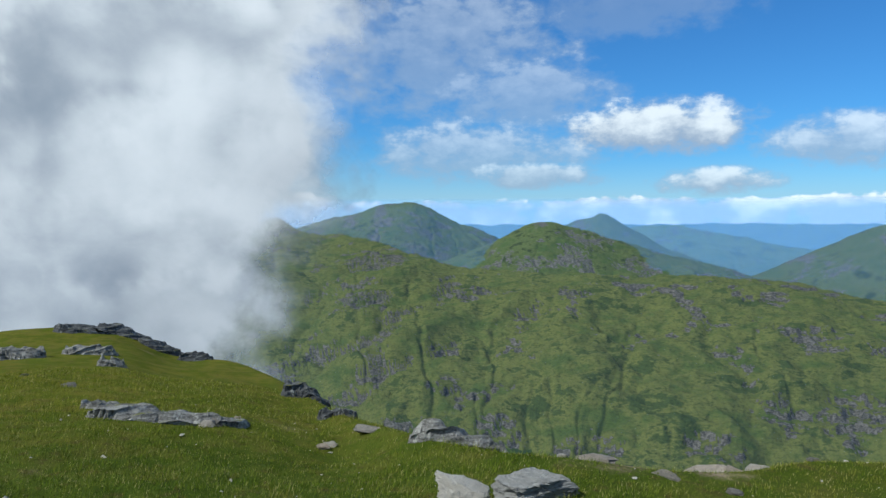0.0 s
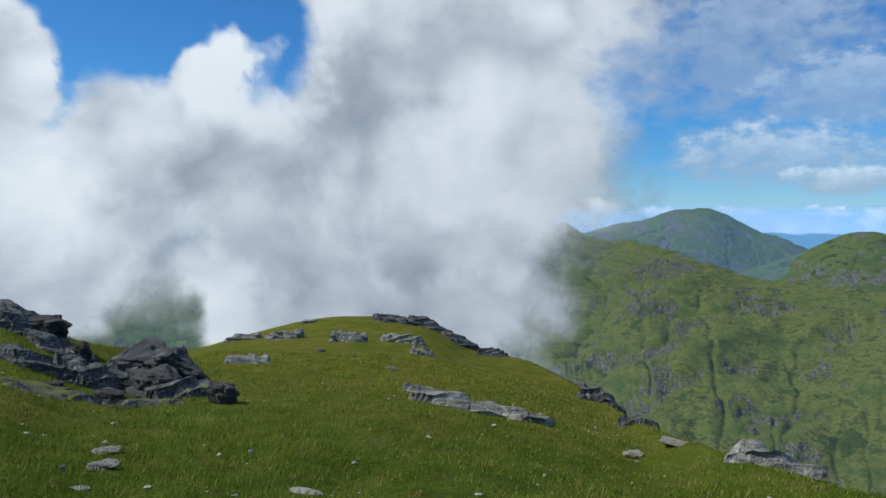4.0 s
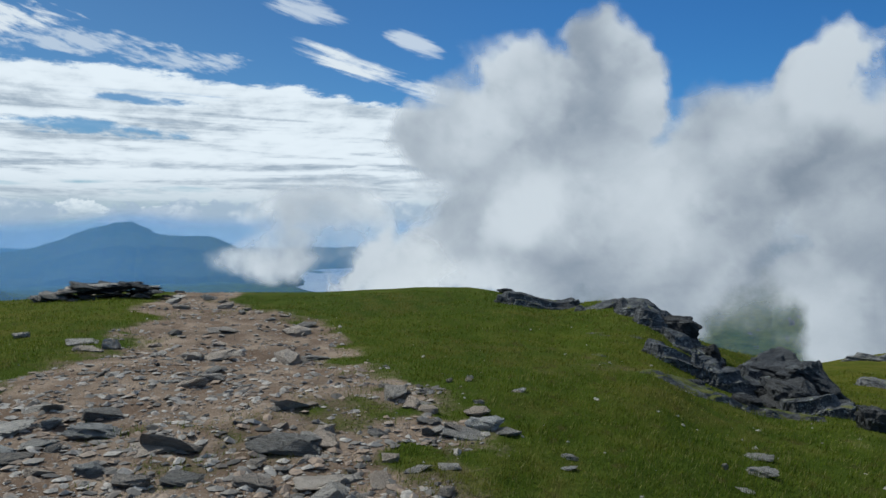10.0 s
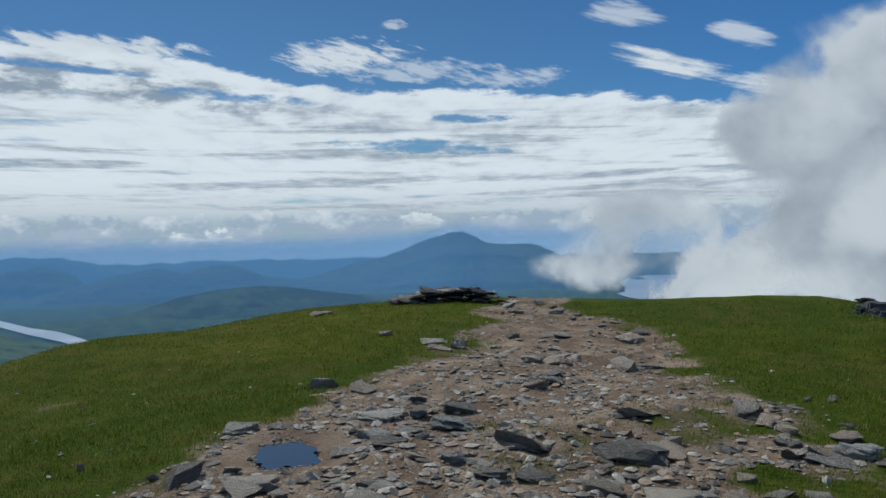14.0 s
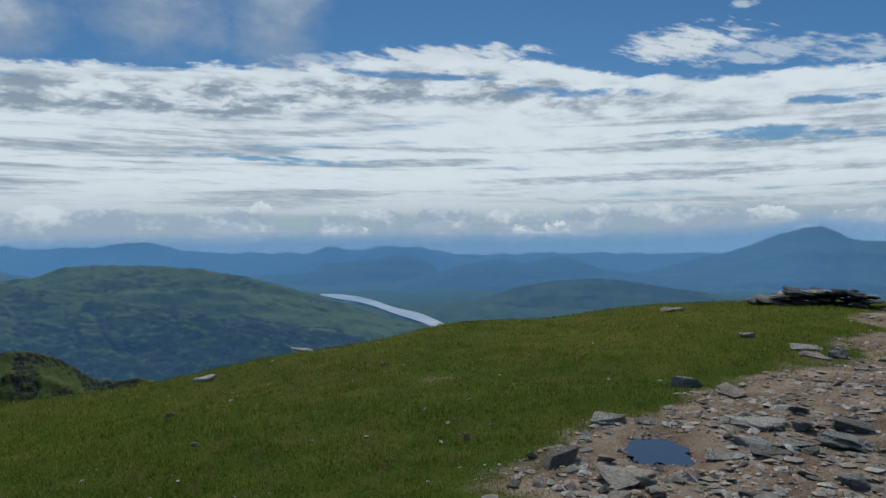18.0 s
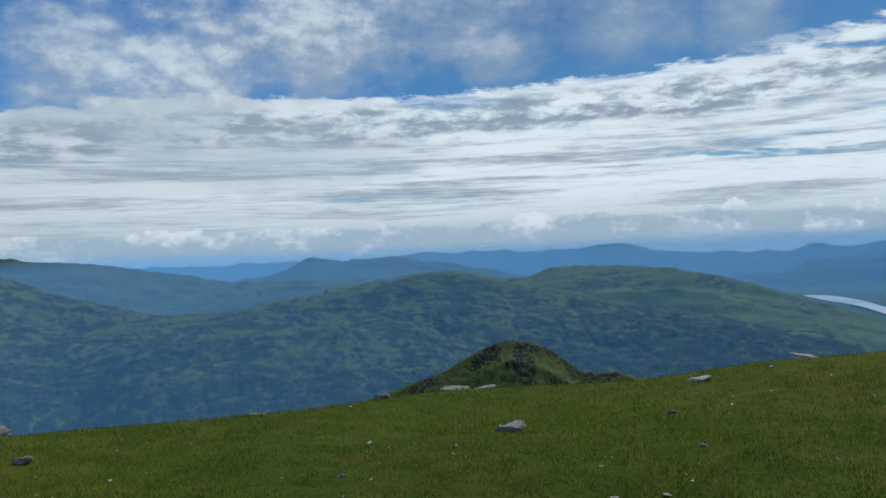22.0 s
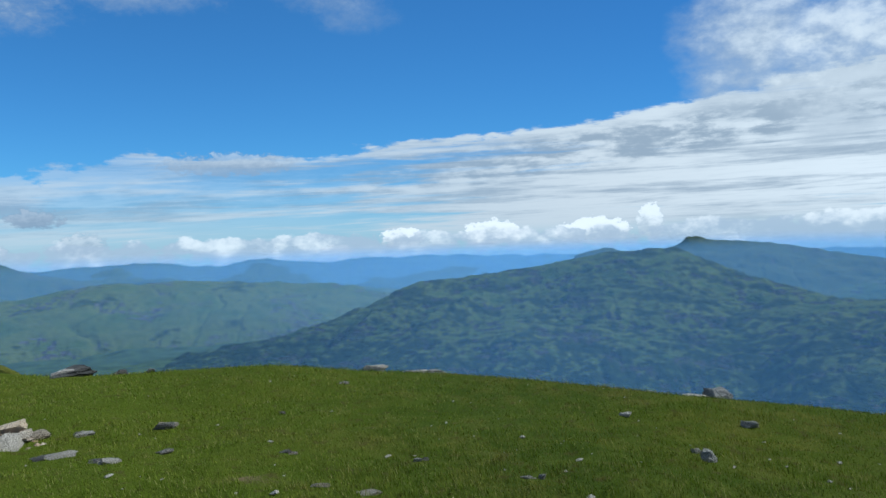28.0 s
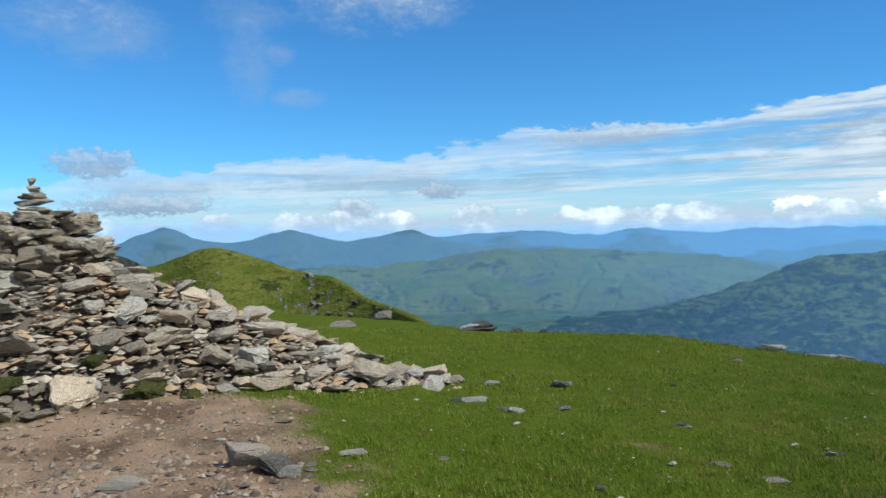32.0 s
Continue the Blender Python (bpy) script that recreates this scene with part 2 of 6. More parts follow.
    colour = mix_net(tree, el.step(19.0, 34.0) * veil.step(0.3, 0.7, 0.25, 0.75), colour, (0.50, 0.53, 0.57))
    ground = tree.nodes.new("ShaderNodeBackground")
    out = tree.nodes.new("ShaderNodeOutputWorld")
    ground.inputs[1].default_value = 1.0
    link(colour, ground.inputs[0])
    link(ground.outputs[0], out.inputs[0])


make_sky()


# ---- materials ----
def material(name, rough=0.9):
    m = bpy.data.materials.new(name)
    m.use_nodes = True
    tree = m.node_tree
    shader = tree.nodes["Principled BSDF"]
    shader.inputs["Roughness"].default_value = rough
    shader.inputs["Specular IOR Level"].default_value = 0.25
    return m, tree, shader


def place_net(tree):
    return tree.nodes.new("ShaderNodeTexCoord").outputs["Object"]


def bump(tree, shader, height, strength, distance):
    node = tree.nodes.new("ShaderNodeBump")
    node.inputs["Strength"].default_value, node.inputs["Distance"].default_value = strength, distance
    tree.links.new(height.socket, node.inputs["Height"])
    tree.links.new(node.outputs[0], shader.inputs["Normal"])


def attribute(tree, name):
    node = tree.nodes.new("ShaderNodeAttribute")
    node.attribute_name = name
    return Net(tree, node.outputs["Fac"])


def turf_material():
    m, tree, shader = material("turf_and_path", 0.95)
    shader.inputs["Specular IOR Level"].default_value = 0.02
    at = place_net(tree)
    patch, mid, grain, speck = (noise_net(tree, at, s, 6.0, 0.6) for s in (0.35, 2.2, 26.0, 60.0))
    green = mix_net(tree, mid.step(0.35, 0.65), (0.048, 0.072, 0.009), (0.076, 0.098, 0.014))
    green = mix_net(tree, (patch * 0.6 + mid * 0.5).step(0.54, 0.72, 0.0, 0.75), green, (0.105, 0.092, 0.024))
    green = mix_net(tree, grain.step(0.35, 0.75, 0.0, 0.55), green, (0.040, 0.060, 0.008))
    # tints that also paint in how sunlit the turf looks by bearing
    green = mix_net(tree, attribute(tree, "bright_green") * 0.7, green, (0.092, 0.118, 0.010))
    green = mix_net(tree, attribute(tree, "moss") * 0.7, green, mix_net(tree, mid.step(0.4, 0.6), (0.082, 0.094, 0.008), (0.132, 0.114, 0.018)))
    dead = noise_net(tree, at, 5.5, 4.0, 0.65)
    green = mix_net(tree, dead.step(0.55, 0.68, 0.0, 0.65), green, (0.070, 0.055, 0.020))
    soil = mix_net(tree, mid.step(0.35, 0.7), (0.170, 0.115, 0.078), (0.35, 0.265, 0.190))
    damp = noise_net(tree, at, 1.1, 5.0, 0.6)
    soil = mix_net(tree, damp.step(0.50, 0.66, 0.0, 0.7), soil, (0.085, 0.056, 0.037))
    soil = mix_net(tree, speck.step(0.55, 0.68, 0.0, 0.45), soil, (0.36, 0.33, 0.30))
    soil = mix_net(tree, grain.step(0.60, 0.75, 0.0, 0.6), soil, (0.055, 0.045, 0.04))
    soil = mix_net(tree, attribute(tree, "earth") * mid.step(0.3, 0.6, 1.0, 0.7), soil, mix_net(tree, damp.step(0.42, 0.62), (0.35, 0.225, 0.145), (0.125, 0.076, 0.048)))
    bare = (attribute(tree, "bare") + (mid - 0.5) * 0.7 + (grain - 0.5) * 0.6).step(0.30, 0.74)
    wood = noise_net(tree, at, 0.02, 8.0, 0.65)
    lower = mix_net(tree, wood.step(0.4, 0.6), (0.030, 0.048, 0.016), (0.060, 0.090, 0.026))
    cover = mix_net(tree, attribute(tree, "valley"), mix_net(tree, bare, green, soil), lower)
    tree.links.new(cover, shader.inputs["Base Color"])
    bump(tree, shader, grain * 0.7 + speck * 0.5 + mid * 0.8, 0.8, 0.05)
    return m


def hill_material(name, green, dry, rock, size, rocky=0.5, relief=0.6, wood=(0.022, 0.036, 0.012), wooded=0.62, bottoms=0.0):
    """Grass, dead grass, heather or woods, and bare rock; size is metres per feature."""
    m, tree, shader = material(name, 0.95)
    shader.inputs["Specular IOR Level"].default_value = 0.03
    flat = tree.nodes.new("ShaderNodeVectorMath")
    flat.operation = "MULTIPLY"
    flat.inputs[1].default_value = (1, 1, 2.2)
    tree.links.new(place_net(tree), flat.inputs[0])
    at = flat.outputs[0]
    big, mid, small, tiny = (noise_net(tree, at, k / size, 7.0, 0.62) for k in (0.8, 3.0, 11.0, 32.0))
    base = mix_net(tree, (big * 0.6 + mid * 0.4).step(0.36, 0.57), green, dry)
    split = tree.nodes.new("ShaderNodeSeparateXYZ")
    tree.links.new(at, split.inputs[0])
    # darker towards the valley bottoms
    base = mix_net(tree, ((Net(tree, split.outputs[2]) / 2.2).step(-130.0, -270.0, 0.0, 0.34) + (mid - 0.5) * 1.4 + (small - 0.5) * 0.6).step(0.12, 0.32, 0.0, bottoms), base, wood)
    # dark wood patches, deepened to stand in for shadow in the hollows
    base = mix_net(tree, (big * 0.62 + mid * 0.38 + small * 0.14).step(wooded - 0.01, wooded + 0.05, 0.0, 0.85), base, wood)
    base = mix_net(tree, (small * 0.6 + tiny * 0.4).step(0.48, 0.62, 0.0, 0.6), base, tuple(c * 0.42 for c in green))
    base = mix_net(tree, tiny.step(0.60, 0.70, 0.0, 0.5), base, tuple(c * 1.5 for c in dry))
    crag = (attribute(tree, "crag") + (mid - 0.5) * 0.5 + (small - 0.5) * 1.1 + (tiny - 0.5) * 0.8).step(rocky, rocky + 0.12)
    # darker share of the rock paints shadow among the crags
    face = mix_net(tree, (small * 0.5 + tiny * 0.5).step(0.44, 0.60), tuple(c * 0.28 for c in rock), rock)
    tree.links.new(mix_net(tree, crag, base, face), shader.inputs["Base Color"])
    bump(tree, shader, mid + small * 0.5 + crag * 0.3 + tiny * 0.25, relief, size * 0.09)
    return m


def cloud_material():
    """Vapour lit from behind by the sun; bright and grey sides of its billows are painted as tone."""
    m = bpy.data.materials.new("cloud_vapour")
    m.use_nodes = True
    tree = m.node_tree
    tree.nodes.clear()
    link = tree.links.new
    out, mix = tree.nodes.new("ShaderNodeOutputMaterial"), tree.nodes.new("ShaderNodeMixShader")
    thin, clear = tree.nodes.new("ShaderNodeBsdfTranslucent"), tree.nodes.new("ShaderNodeBsdfTransparent")
    at = place_net(tree)
    wisp = noise_net(tree, at, 0.016, 10.0, 0.62, 0.35)
    body = noise_net(tree, at, 0.0075, 6.0, 0.55, 0.3)
    curl = noise_net(tree, at, 0.055, 8.0, 0.65, 0.4)
    density = (attribute(tree, "thick") + (wisp - 0.5) * 0.60 + (curl - 0.5) * 0.26).step(0.08, 0.64)
    # thin holds painted light: high is sunlit white, low is shaded grey
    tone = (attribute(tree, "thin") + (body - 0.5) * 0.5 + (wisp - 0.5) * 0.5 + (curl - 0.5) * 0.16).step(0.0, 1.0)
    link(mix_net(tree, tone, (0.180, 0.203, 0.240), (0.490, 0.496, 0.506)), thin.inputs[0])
    # normals bent away from the sun, so light through the shell stays even
    lean = tree.nodes.new("ShaderNodeVectorMath")
    lean.operation = "MULTIPLY_ADD"
    skin = tree.nodes.new("ShaderNodeNewGeometry")
    link(skin.outputs["Normal"], lean.inputs[0])
    lean.inputs[1].default_value, lean.inputs[2].default_value = (0.3,) * 3, toward(SUN_BEARING, SUN_HEIGHT) * -0.85
    link(lean.outputs[0], thin.inputs["Normal"])
    link(density.socket, mix.inputs[0])
    link(clear.outputs[0], mix.inputs[1])
    link(thin.outputs[0], mix.inputs[2])
    link(mix.outputs[0], out.inputs[0])
    return m


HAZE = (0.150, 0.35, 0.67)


def haze_sheet_material():
    """See-through blue sheet that stands in for haze: evenly sunlit, lets the rest through."""
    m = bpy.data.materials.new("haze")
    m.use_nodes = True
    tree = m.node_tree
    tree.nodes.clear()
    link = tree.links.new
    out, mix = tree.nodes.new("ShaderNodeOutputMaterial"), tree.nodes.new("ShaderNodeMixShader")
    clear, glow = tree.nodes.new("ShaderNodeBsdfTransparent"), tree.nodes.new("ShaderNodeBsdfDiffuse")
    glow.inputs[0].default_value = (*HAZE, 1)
    # facing fixed towards the sun, so every sheet is evenly lit
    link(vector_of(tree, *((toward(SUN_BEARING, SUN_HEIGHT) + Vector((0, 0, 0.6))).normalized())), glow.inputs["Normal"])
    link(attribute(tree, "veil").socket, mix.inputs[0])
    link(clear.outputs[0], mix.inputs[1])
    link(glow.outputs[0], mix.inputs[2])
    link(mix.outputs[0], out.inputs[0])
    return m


def water_material(name, colour, rough):
    m, tree, shader = material(name, rough)
    shader.inputs["Base Color"].default_value = (*colour, 1)
    shader.inputs["IOR"].default_value = 1.33 if rough > 0.1 else 1.5
    shader.inputs["Specular IOR Level"].default_value = 0.5 if rough > 0.1 else 0.9
    ripple = noise_net(tree, place_net(tree), 9.0 if rough < 0.1 else 0.05, 4.0)
    bump(tree, shader, ripple, 0.05, 0.01 if rough < 0.1 else 1.0)
    return m


TURF = turf_material()
CLOUD = cloud_material()

# ---- shape of the land ----
# terrain begins
def hashed(ix, iy, iz):
    h = (ix * 374761393 + iy * 668265263 + iz * 2147483647 + 1013) & 0xFFFFFFFF
    h = ((h ^ (h >> 13)) * 1274126177) & 0xFFFFFFFF
    return ((h ^ (h >> 16)) & 0xFFFF) / 32767.5 - 1.0


def wave(x, y, z=0.0):
    """Smooth noise from -1 to 1."""
    x, y, z = np.broadcast_arrays(x, y, z)
    fx, fy, fz = np.floor(x), np.floor(y), np.floor(z)
    ix, iy, iz = fx.astype(np.int64), fy.astype(np.int64), fz.astype(np.int64)
    x, y, z = x - fx, y - fy, z - fz
    x, y, z = (v * v * (3 - 2 * v) for v in (x, y, z))
    total = 0
    for a in (0, 1):
        for b in (0, 1):
            for c in (0, 1):
                total = total + hashed(ix + a, iy + b, iz + c) * (x if a else 1 - x) * (y if b else 1 - y) * (z if c else 1 - z)
    return total


def fbm(x, y, z=0.0, octaves=5, rough=0.5, ridged=False):
    total, gain, k = 0, 1.0, 1.0
    for i in range(octaves):
        n = wave(x * k + 17.3 * i, y * k - 9.1 * i, z * k + 3.7 * i)
        total = total + gain * (1 - 2 * np.abs(n) if ridged else n)
        gain, k = gain * rough, k * 2.03
    return total


def along(bearing, knots, column):
    """Smooth value between knots of (bearing, ...)."""
    table = np.array(sorted(knots), float)
    a, v = table[:, 0], table[:, column]
    slope = np.gradient(v, a)
    i = np.clip(np.searchsorted(a, bearing) - 1, 0, len(a) - 2)
    w = a[i + 1] - a[i]
    t = np.clip((bearing - a[i]) / w, 0, 1)
    h = v[i] * (1 + 2 * t) * (1 - t) ** 2 + slope[i] * w * t * (1 - t) ** 2 + v[i + 1] * t * t * (3 - 2 * t) + slope[i + 1] * w * t * t * (t - 1)
    return np.clip(h, np.minimum(v[i], v[i + 1]), np.maximum(v[i], v[i + 1]))


CENTRE = (-0.3, -0.4)
TALL = 1.52
VALLEY = -300.0
# brow of the hilltop: bearing, distance, degrees above the level of the eye
BROW_1 = ((-80, 10, -15.0), (-45, 9, -14.5), (-31, 8.5, -14.7), (-27, 8, -15.2), (-23.6, 7.5, -16.1), (-17.8, 7, -16.6), (-11.6, 7, -16.4), (-5, 7.5, -16.2), (1, 9, -15.2),
          (6, 12, -14.2), (9.3, 16, -12.9), (12, 20, -11.5), (15, 24, -10.4), (19, 27, -9.7), (22.6, 28, -7.8), (26, 28, -7.35), (31, 28, -7.5), (36.9, 28, -8.8))
BROW_2 = ((40, 25, -9.5), (43, 17, -9.2), (47, 14, -8.4), (51, 14, -6.2), (54, 15, -5.7), (57, 16, -6.1), (61, 17, -5.4), (64, 18, -4.95), (70, 18, -5.1), (75, 18, -5.3),
          (83, 18, -5.3), (90, 18, -5.0), (96, 17, -5.4), (101, 16, -5.8), (109, 15, -6.85), (115, 14, -7.05), (122, 13, -8.35), (130, 12, -9.2), (138, 11.5, -10.4), (145, 12, -10.75))
BROW_3 = ((152, 12, -10.9), (160, 11, -11.4), (168, 10.5, -11.45), (175, 10.5, -11.15), (185, 10.5, -10.5), (192, 11, -9.8), (200, 12, -8.95), (207, 13, -8.4), (215, 14, -7.6), (220, 15, -7.5),
          (227.5, 16, -7.2), (231, 18, -6.6), (237, 20, -6.0), (245, 22, -5.4), (255, 22, -5.0), (270, 18, -8), (280, 10, -15.0))
BROW = BROW_1 + BROW_2 + BROW_3


def bearing_of(x, y):
    b = np.degrees(np.arctan2(-(x - CENTRE[0]), y - CENTRE[1]))
    return np.where(b < -80, b + 360, b)


POOL = (CENTRE[0] - 5.72 * math.sin(math.radians(102.2)), CENTRE[1] + 5.72 * math.cos(math.radians(102.2)))
POOL_LEVEL = -0.034
TABLE = np.arange(-80, 280.1, 1.0)
GENTLE = (TALL + along(TABLE, BROW, 1) * np.tan(np.radians(along(TABLE, BROW, 2)))) / along(TABLE, BROW, 1)
GENTLE = sum(np.roll(GENTLE, k) * math.exp(-(k / 14) ** 2) for k in range(-30, 31)) / sum(math.exp(-(k / 14) ** 2) for k in range(-30, 31))


def ground(x, y, rough=True):
    """Height of the hilltop, its flanks and the valley."""
    x, y = np.asarray(x, float), np.asarray(y, float)
    b, r = bearing_of(x, y), np.hypot(x - CENTRE[0], y - CENTRE[1])
    far, tilt = along(b, BROW, 1), np.tan(np.radians(along(b, BROW, 2)))
    brow = TALL + far * tilt
    u = np.maximum(r - far, 0)
    t = np.minimum(r, far) / far
    near = (brow * t ** 3 + np.interp(b, TABLE, GENTLE) * np.minimum(r, far) * (1 - t ** 3)) * t ** 0.25
    drop = 0.03 * u * u / (1 + u / 16)
    z = near + u * tilt - drop
    z = np.where(z < -30, VALLEY - (VALLEY + 30) * np.exp(np.minimum(z + 30, 0) / 270), z)
    if rough:
        small = np.clip(r / 3, 0, 1) * np.clip((far - r) / 3 + 0.25, 0.25, 1)
        z = z + small * (0.060 * fbm(x * 0.45, y * 0.45, 0.0, 4) + 0.022 * fbm(x * 1.7, y * 1.7, 9.0, 3) + 0.014 * fbm(x * 4, y * 4, 5.0, 3)) + 8 * fbm(x / 150, y / 150, 0.0, 5) * np.clip((r - 150) / 300, 0, 1)
    
    pool = np.exp(-((((x - POOL[0]) ** 2 + (y - POOL[1]) ** 2) / 0.12) ** 2))
    return z + (POOL_LEVEL - 0.05 - z) * pool


def sward(x, y):
    """Turf tints: mossy yellow-green on the knoll, brighter green by the cairn. Both also put sunlit brightness into
    the colour, bearing by bearing.
    """
    b, r = bearing_of(x, y), np.hypot(x - CENTRE[0], y - CENTRE[1])
    patch = 0.25 * fbm(x * 0.35, y * 0.35, 41.0, 4)
    moss = np.interp(b, (-80, 38, 62, 88, 100, 118, 132, 280), (1, 1, 0, 0, 0.6, 0.6, 0, 0)) * np.clip((r - 5) / 11, 0.1, 1) + patch
    bright_green = np.interp(b, (-80, 196, 222, 262, 280), (0, 0, 1, 1, 0)) + patch
    return np.clip(moss, 0, 1), np.clip(bright_green, 0, 1)


def bare(x, y):
    """How far the turf is worn away: the path and the soil round the cairn."""
    x, y = np.asarray(x, float), np.asarray(y, float)
    b, r = bearing_of(x, y), np.hypot(x - CENTRE[0], y - CENTRE[1])
    turn = np.radians(b - 84)
    ahead, side = r * np.cos(turn), r * np.sin(turn)
    side = side + 0.12 - 0.03 * (8 - ahead) + 0.25 * wave(ahead * 0.4, 3.0)
    width = np.interp(ahead, [0, 3, 6, 10, 17, 22], [2.1, 2.1, 1.95, 1.75, 0.8, 0.4])
    path = 1.15 - (np.abs(side) / width) ** 2 * 0.75
    path = path - np.clip((2.2 - ahead) / 2.4, 0, 2) * 1.2
    dx, dy = r * np.sin(np.radians(b - 251)), r * np.cos(np.radians(b - 251))
    soil = 1.35 - (dx / np.where(dx < 0, 1.75, 3.4)) ** 2 * 0.85 - ((dy - 6.6) / 2.9) ** 2 * 0.85
    rim = 1.0 - ((x - POOL[0]) ** 2 + (y - POOL[1]) ** 2) / 0.5
    tufts = np.clip(fbm(x * 1.9, y * 1.9, 33.0, 4) - 0.45, 0, 1) * 1.1
    worn = np.maximum(np.maximum(path - tufts, soil), rim) + 0.42 * fbm(x * 0.9, y * 0.9, 1.0, 4) + 0.16 * fbm(x * 4.2, y * 4.2, 6.0, 3)
    brown = np.where(np.abs(b + 19) < 60, 0.34, -9.0) - ((r * np.sin(np.radians(b + 19)) / 1.5) ** 2 + ((r - 7.3) / 0.9) ** 2) * 0.6
    worn = np.maximum(worn, brown + 0.35 * fbm(x * 1.4, y * 1.4, 2.0, 4))
    tread = np.where(np.abs(b - 214) < 40, 0.62, -9.0) - (r * np.sin(np.radians(b - 214)) / 0.75) ** 2 - ((r - 6.6 - 0.05 * (b - 214)) / 0.32) ** 2
    worn = np.maximum(worn, tread + 0.3 * fbm(x * 2.2, y * 2.2, 14.0, 3))
    spot = 0.62 * (fbm(x * 0.5, y * 0.5, 7.0, 4) - 0.55)
    return np.clip(np.maximum(worn, spot), 0, 1)
# terrain ends


def grid_mesh(name, x, y, z, mat, smooth=True, keep=None, **values):
    """A mesh over a rows x columns grid of points, with values stored at its points."""
    n, m = x.shape
    i = np.arange(n * m).reshape(n, m)
    quads = np.stack((i[:-1, :-1], i[:-1, 1:], i[1:, 1:], i[1:, :-1]), -1).reshape(-1, 4)
    points = np.stack((x, y, z), -1).reshape(-1, 3)
    if keep is not None:
        quads = quads[keep.reshape(-1)[quads].any(1)]
        used, back = np.unique(quads, return_inverse=True)
        quads, points = back.reshape(-1, 4), points[used]
        values = {k: v.reshape(-1)[used] for k, v in values.items()}
    mesh = bpy.data.meshes.new(name)
    mesh.vertices.add(len(points))
    mesh.vertices.foreach_set("co", points.reshape(-1).astype(np.float32))
    mesh.loops.add(quads.size)
    mesh.loops.foreach_set("vertex_index", quads.reshape(-1).astype(np.int32))
    mesh.polygons.add(len(quads))
    mesh.polygons.foreach_set("loop_start", np.arange(0, quads.size, 4, dtype=np.int32))
    mesh.update(calc_edges=True)
    mesh.polygons.foreach_set("use_smooth", np.full(len(quads), smooth))
    for key, v in values.items():
        mesh.attributes.new(key, "FLOAT", "POINT").data.foreach_set("value", v.reshape(-1).astype(np.float32))
    mesh.materials.append(mat)
    return mesh


def make_ground():
    r = np.concatenate(([0.0], 0.3 * np.power(4900 / 0.3, np.linspace(0, 1, 395))))
    b = np.radians(np.arange(-80, 280.01, 0.6))
    rr, bb = np.meshgrid(r, b, indexing="ij")
    x, y = CENTRE[0] - rr * np.sin(bb), CENTRE[1] + rr * np.cos(bb)
    moss, bright_green = sward(x, y)
    mesh = grid_mesh("ground", x, y, ground(x, y), TURF, moss=moss, bright_green=bright_green, bare=bare(x, y) * np.clip((60 - rr) / 10, 0, 1), valley=np.clip((rr - 150) / 400, 0, 1), earth=np.clip((np.degrees(bb) - 200) / 10, 0, 1))
    tagged(new("ground", mesh), "short green summit turf falling away to the valley", "ground", kind="structure")


make_ground()


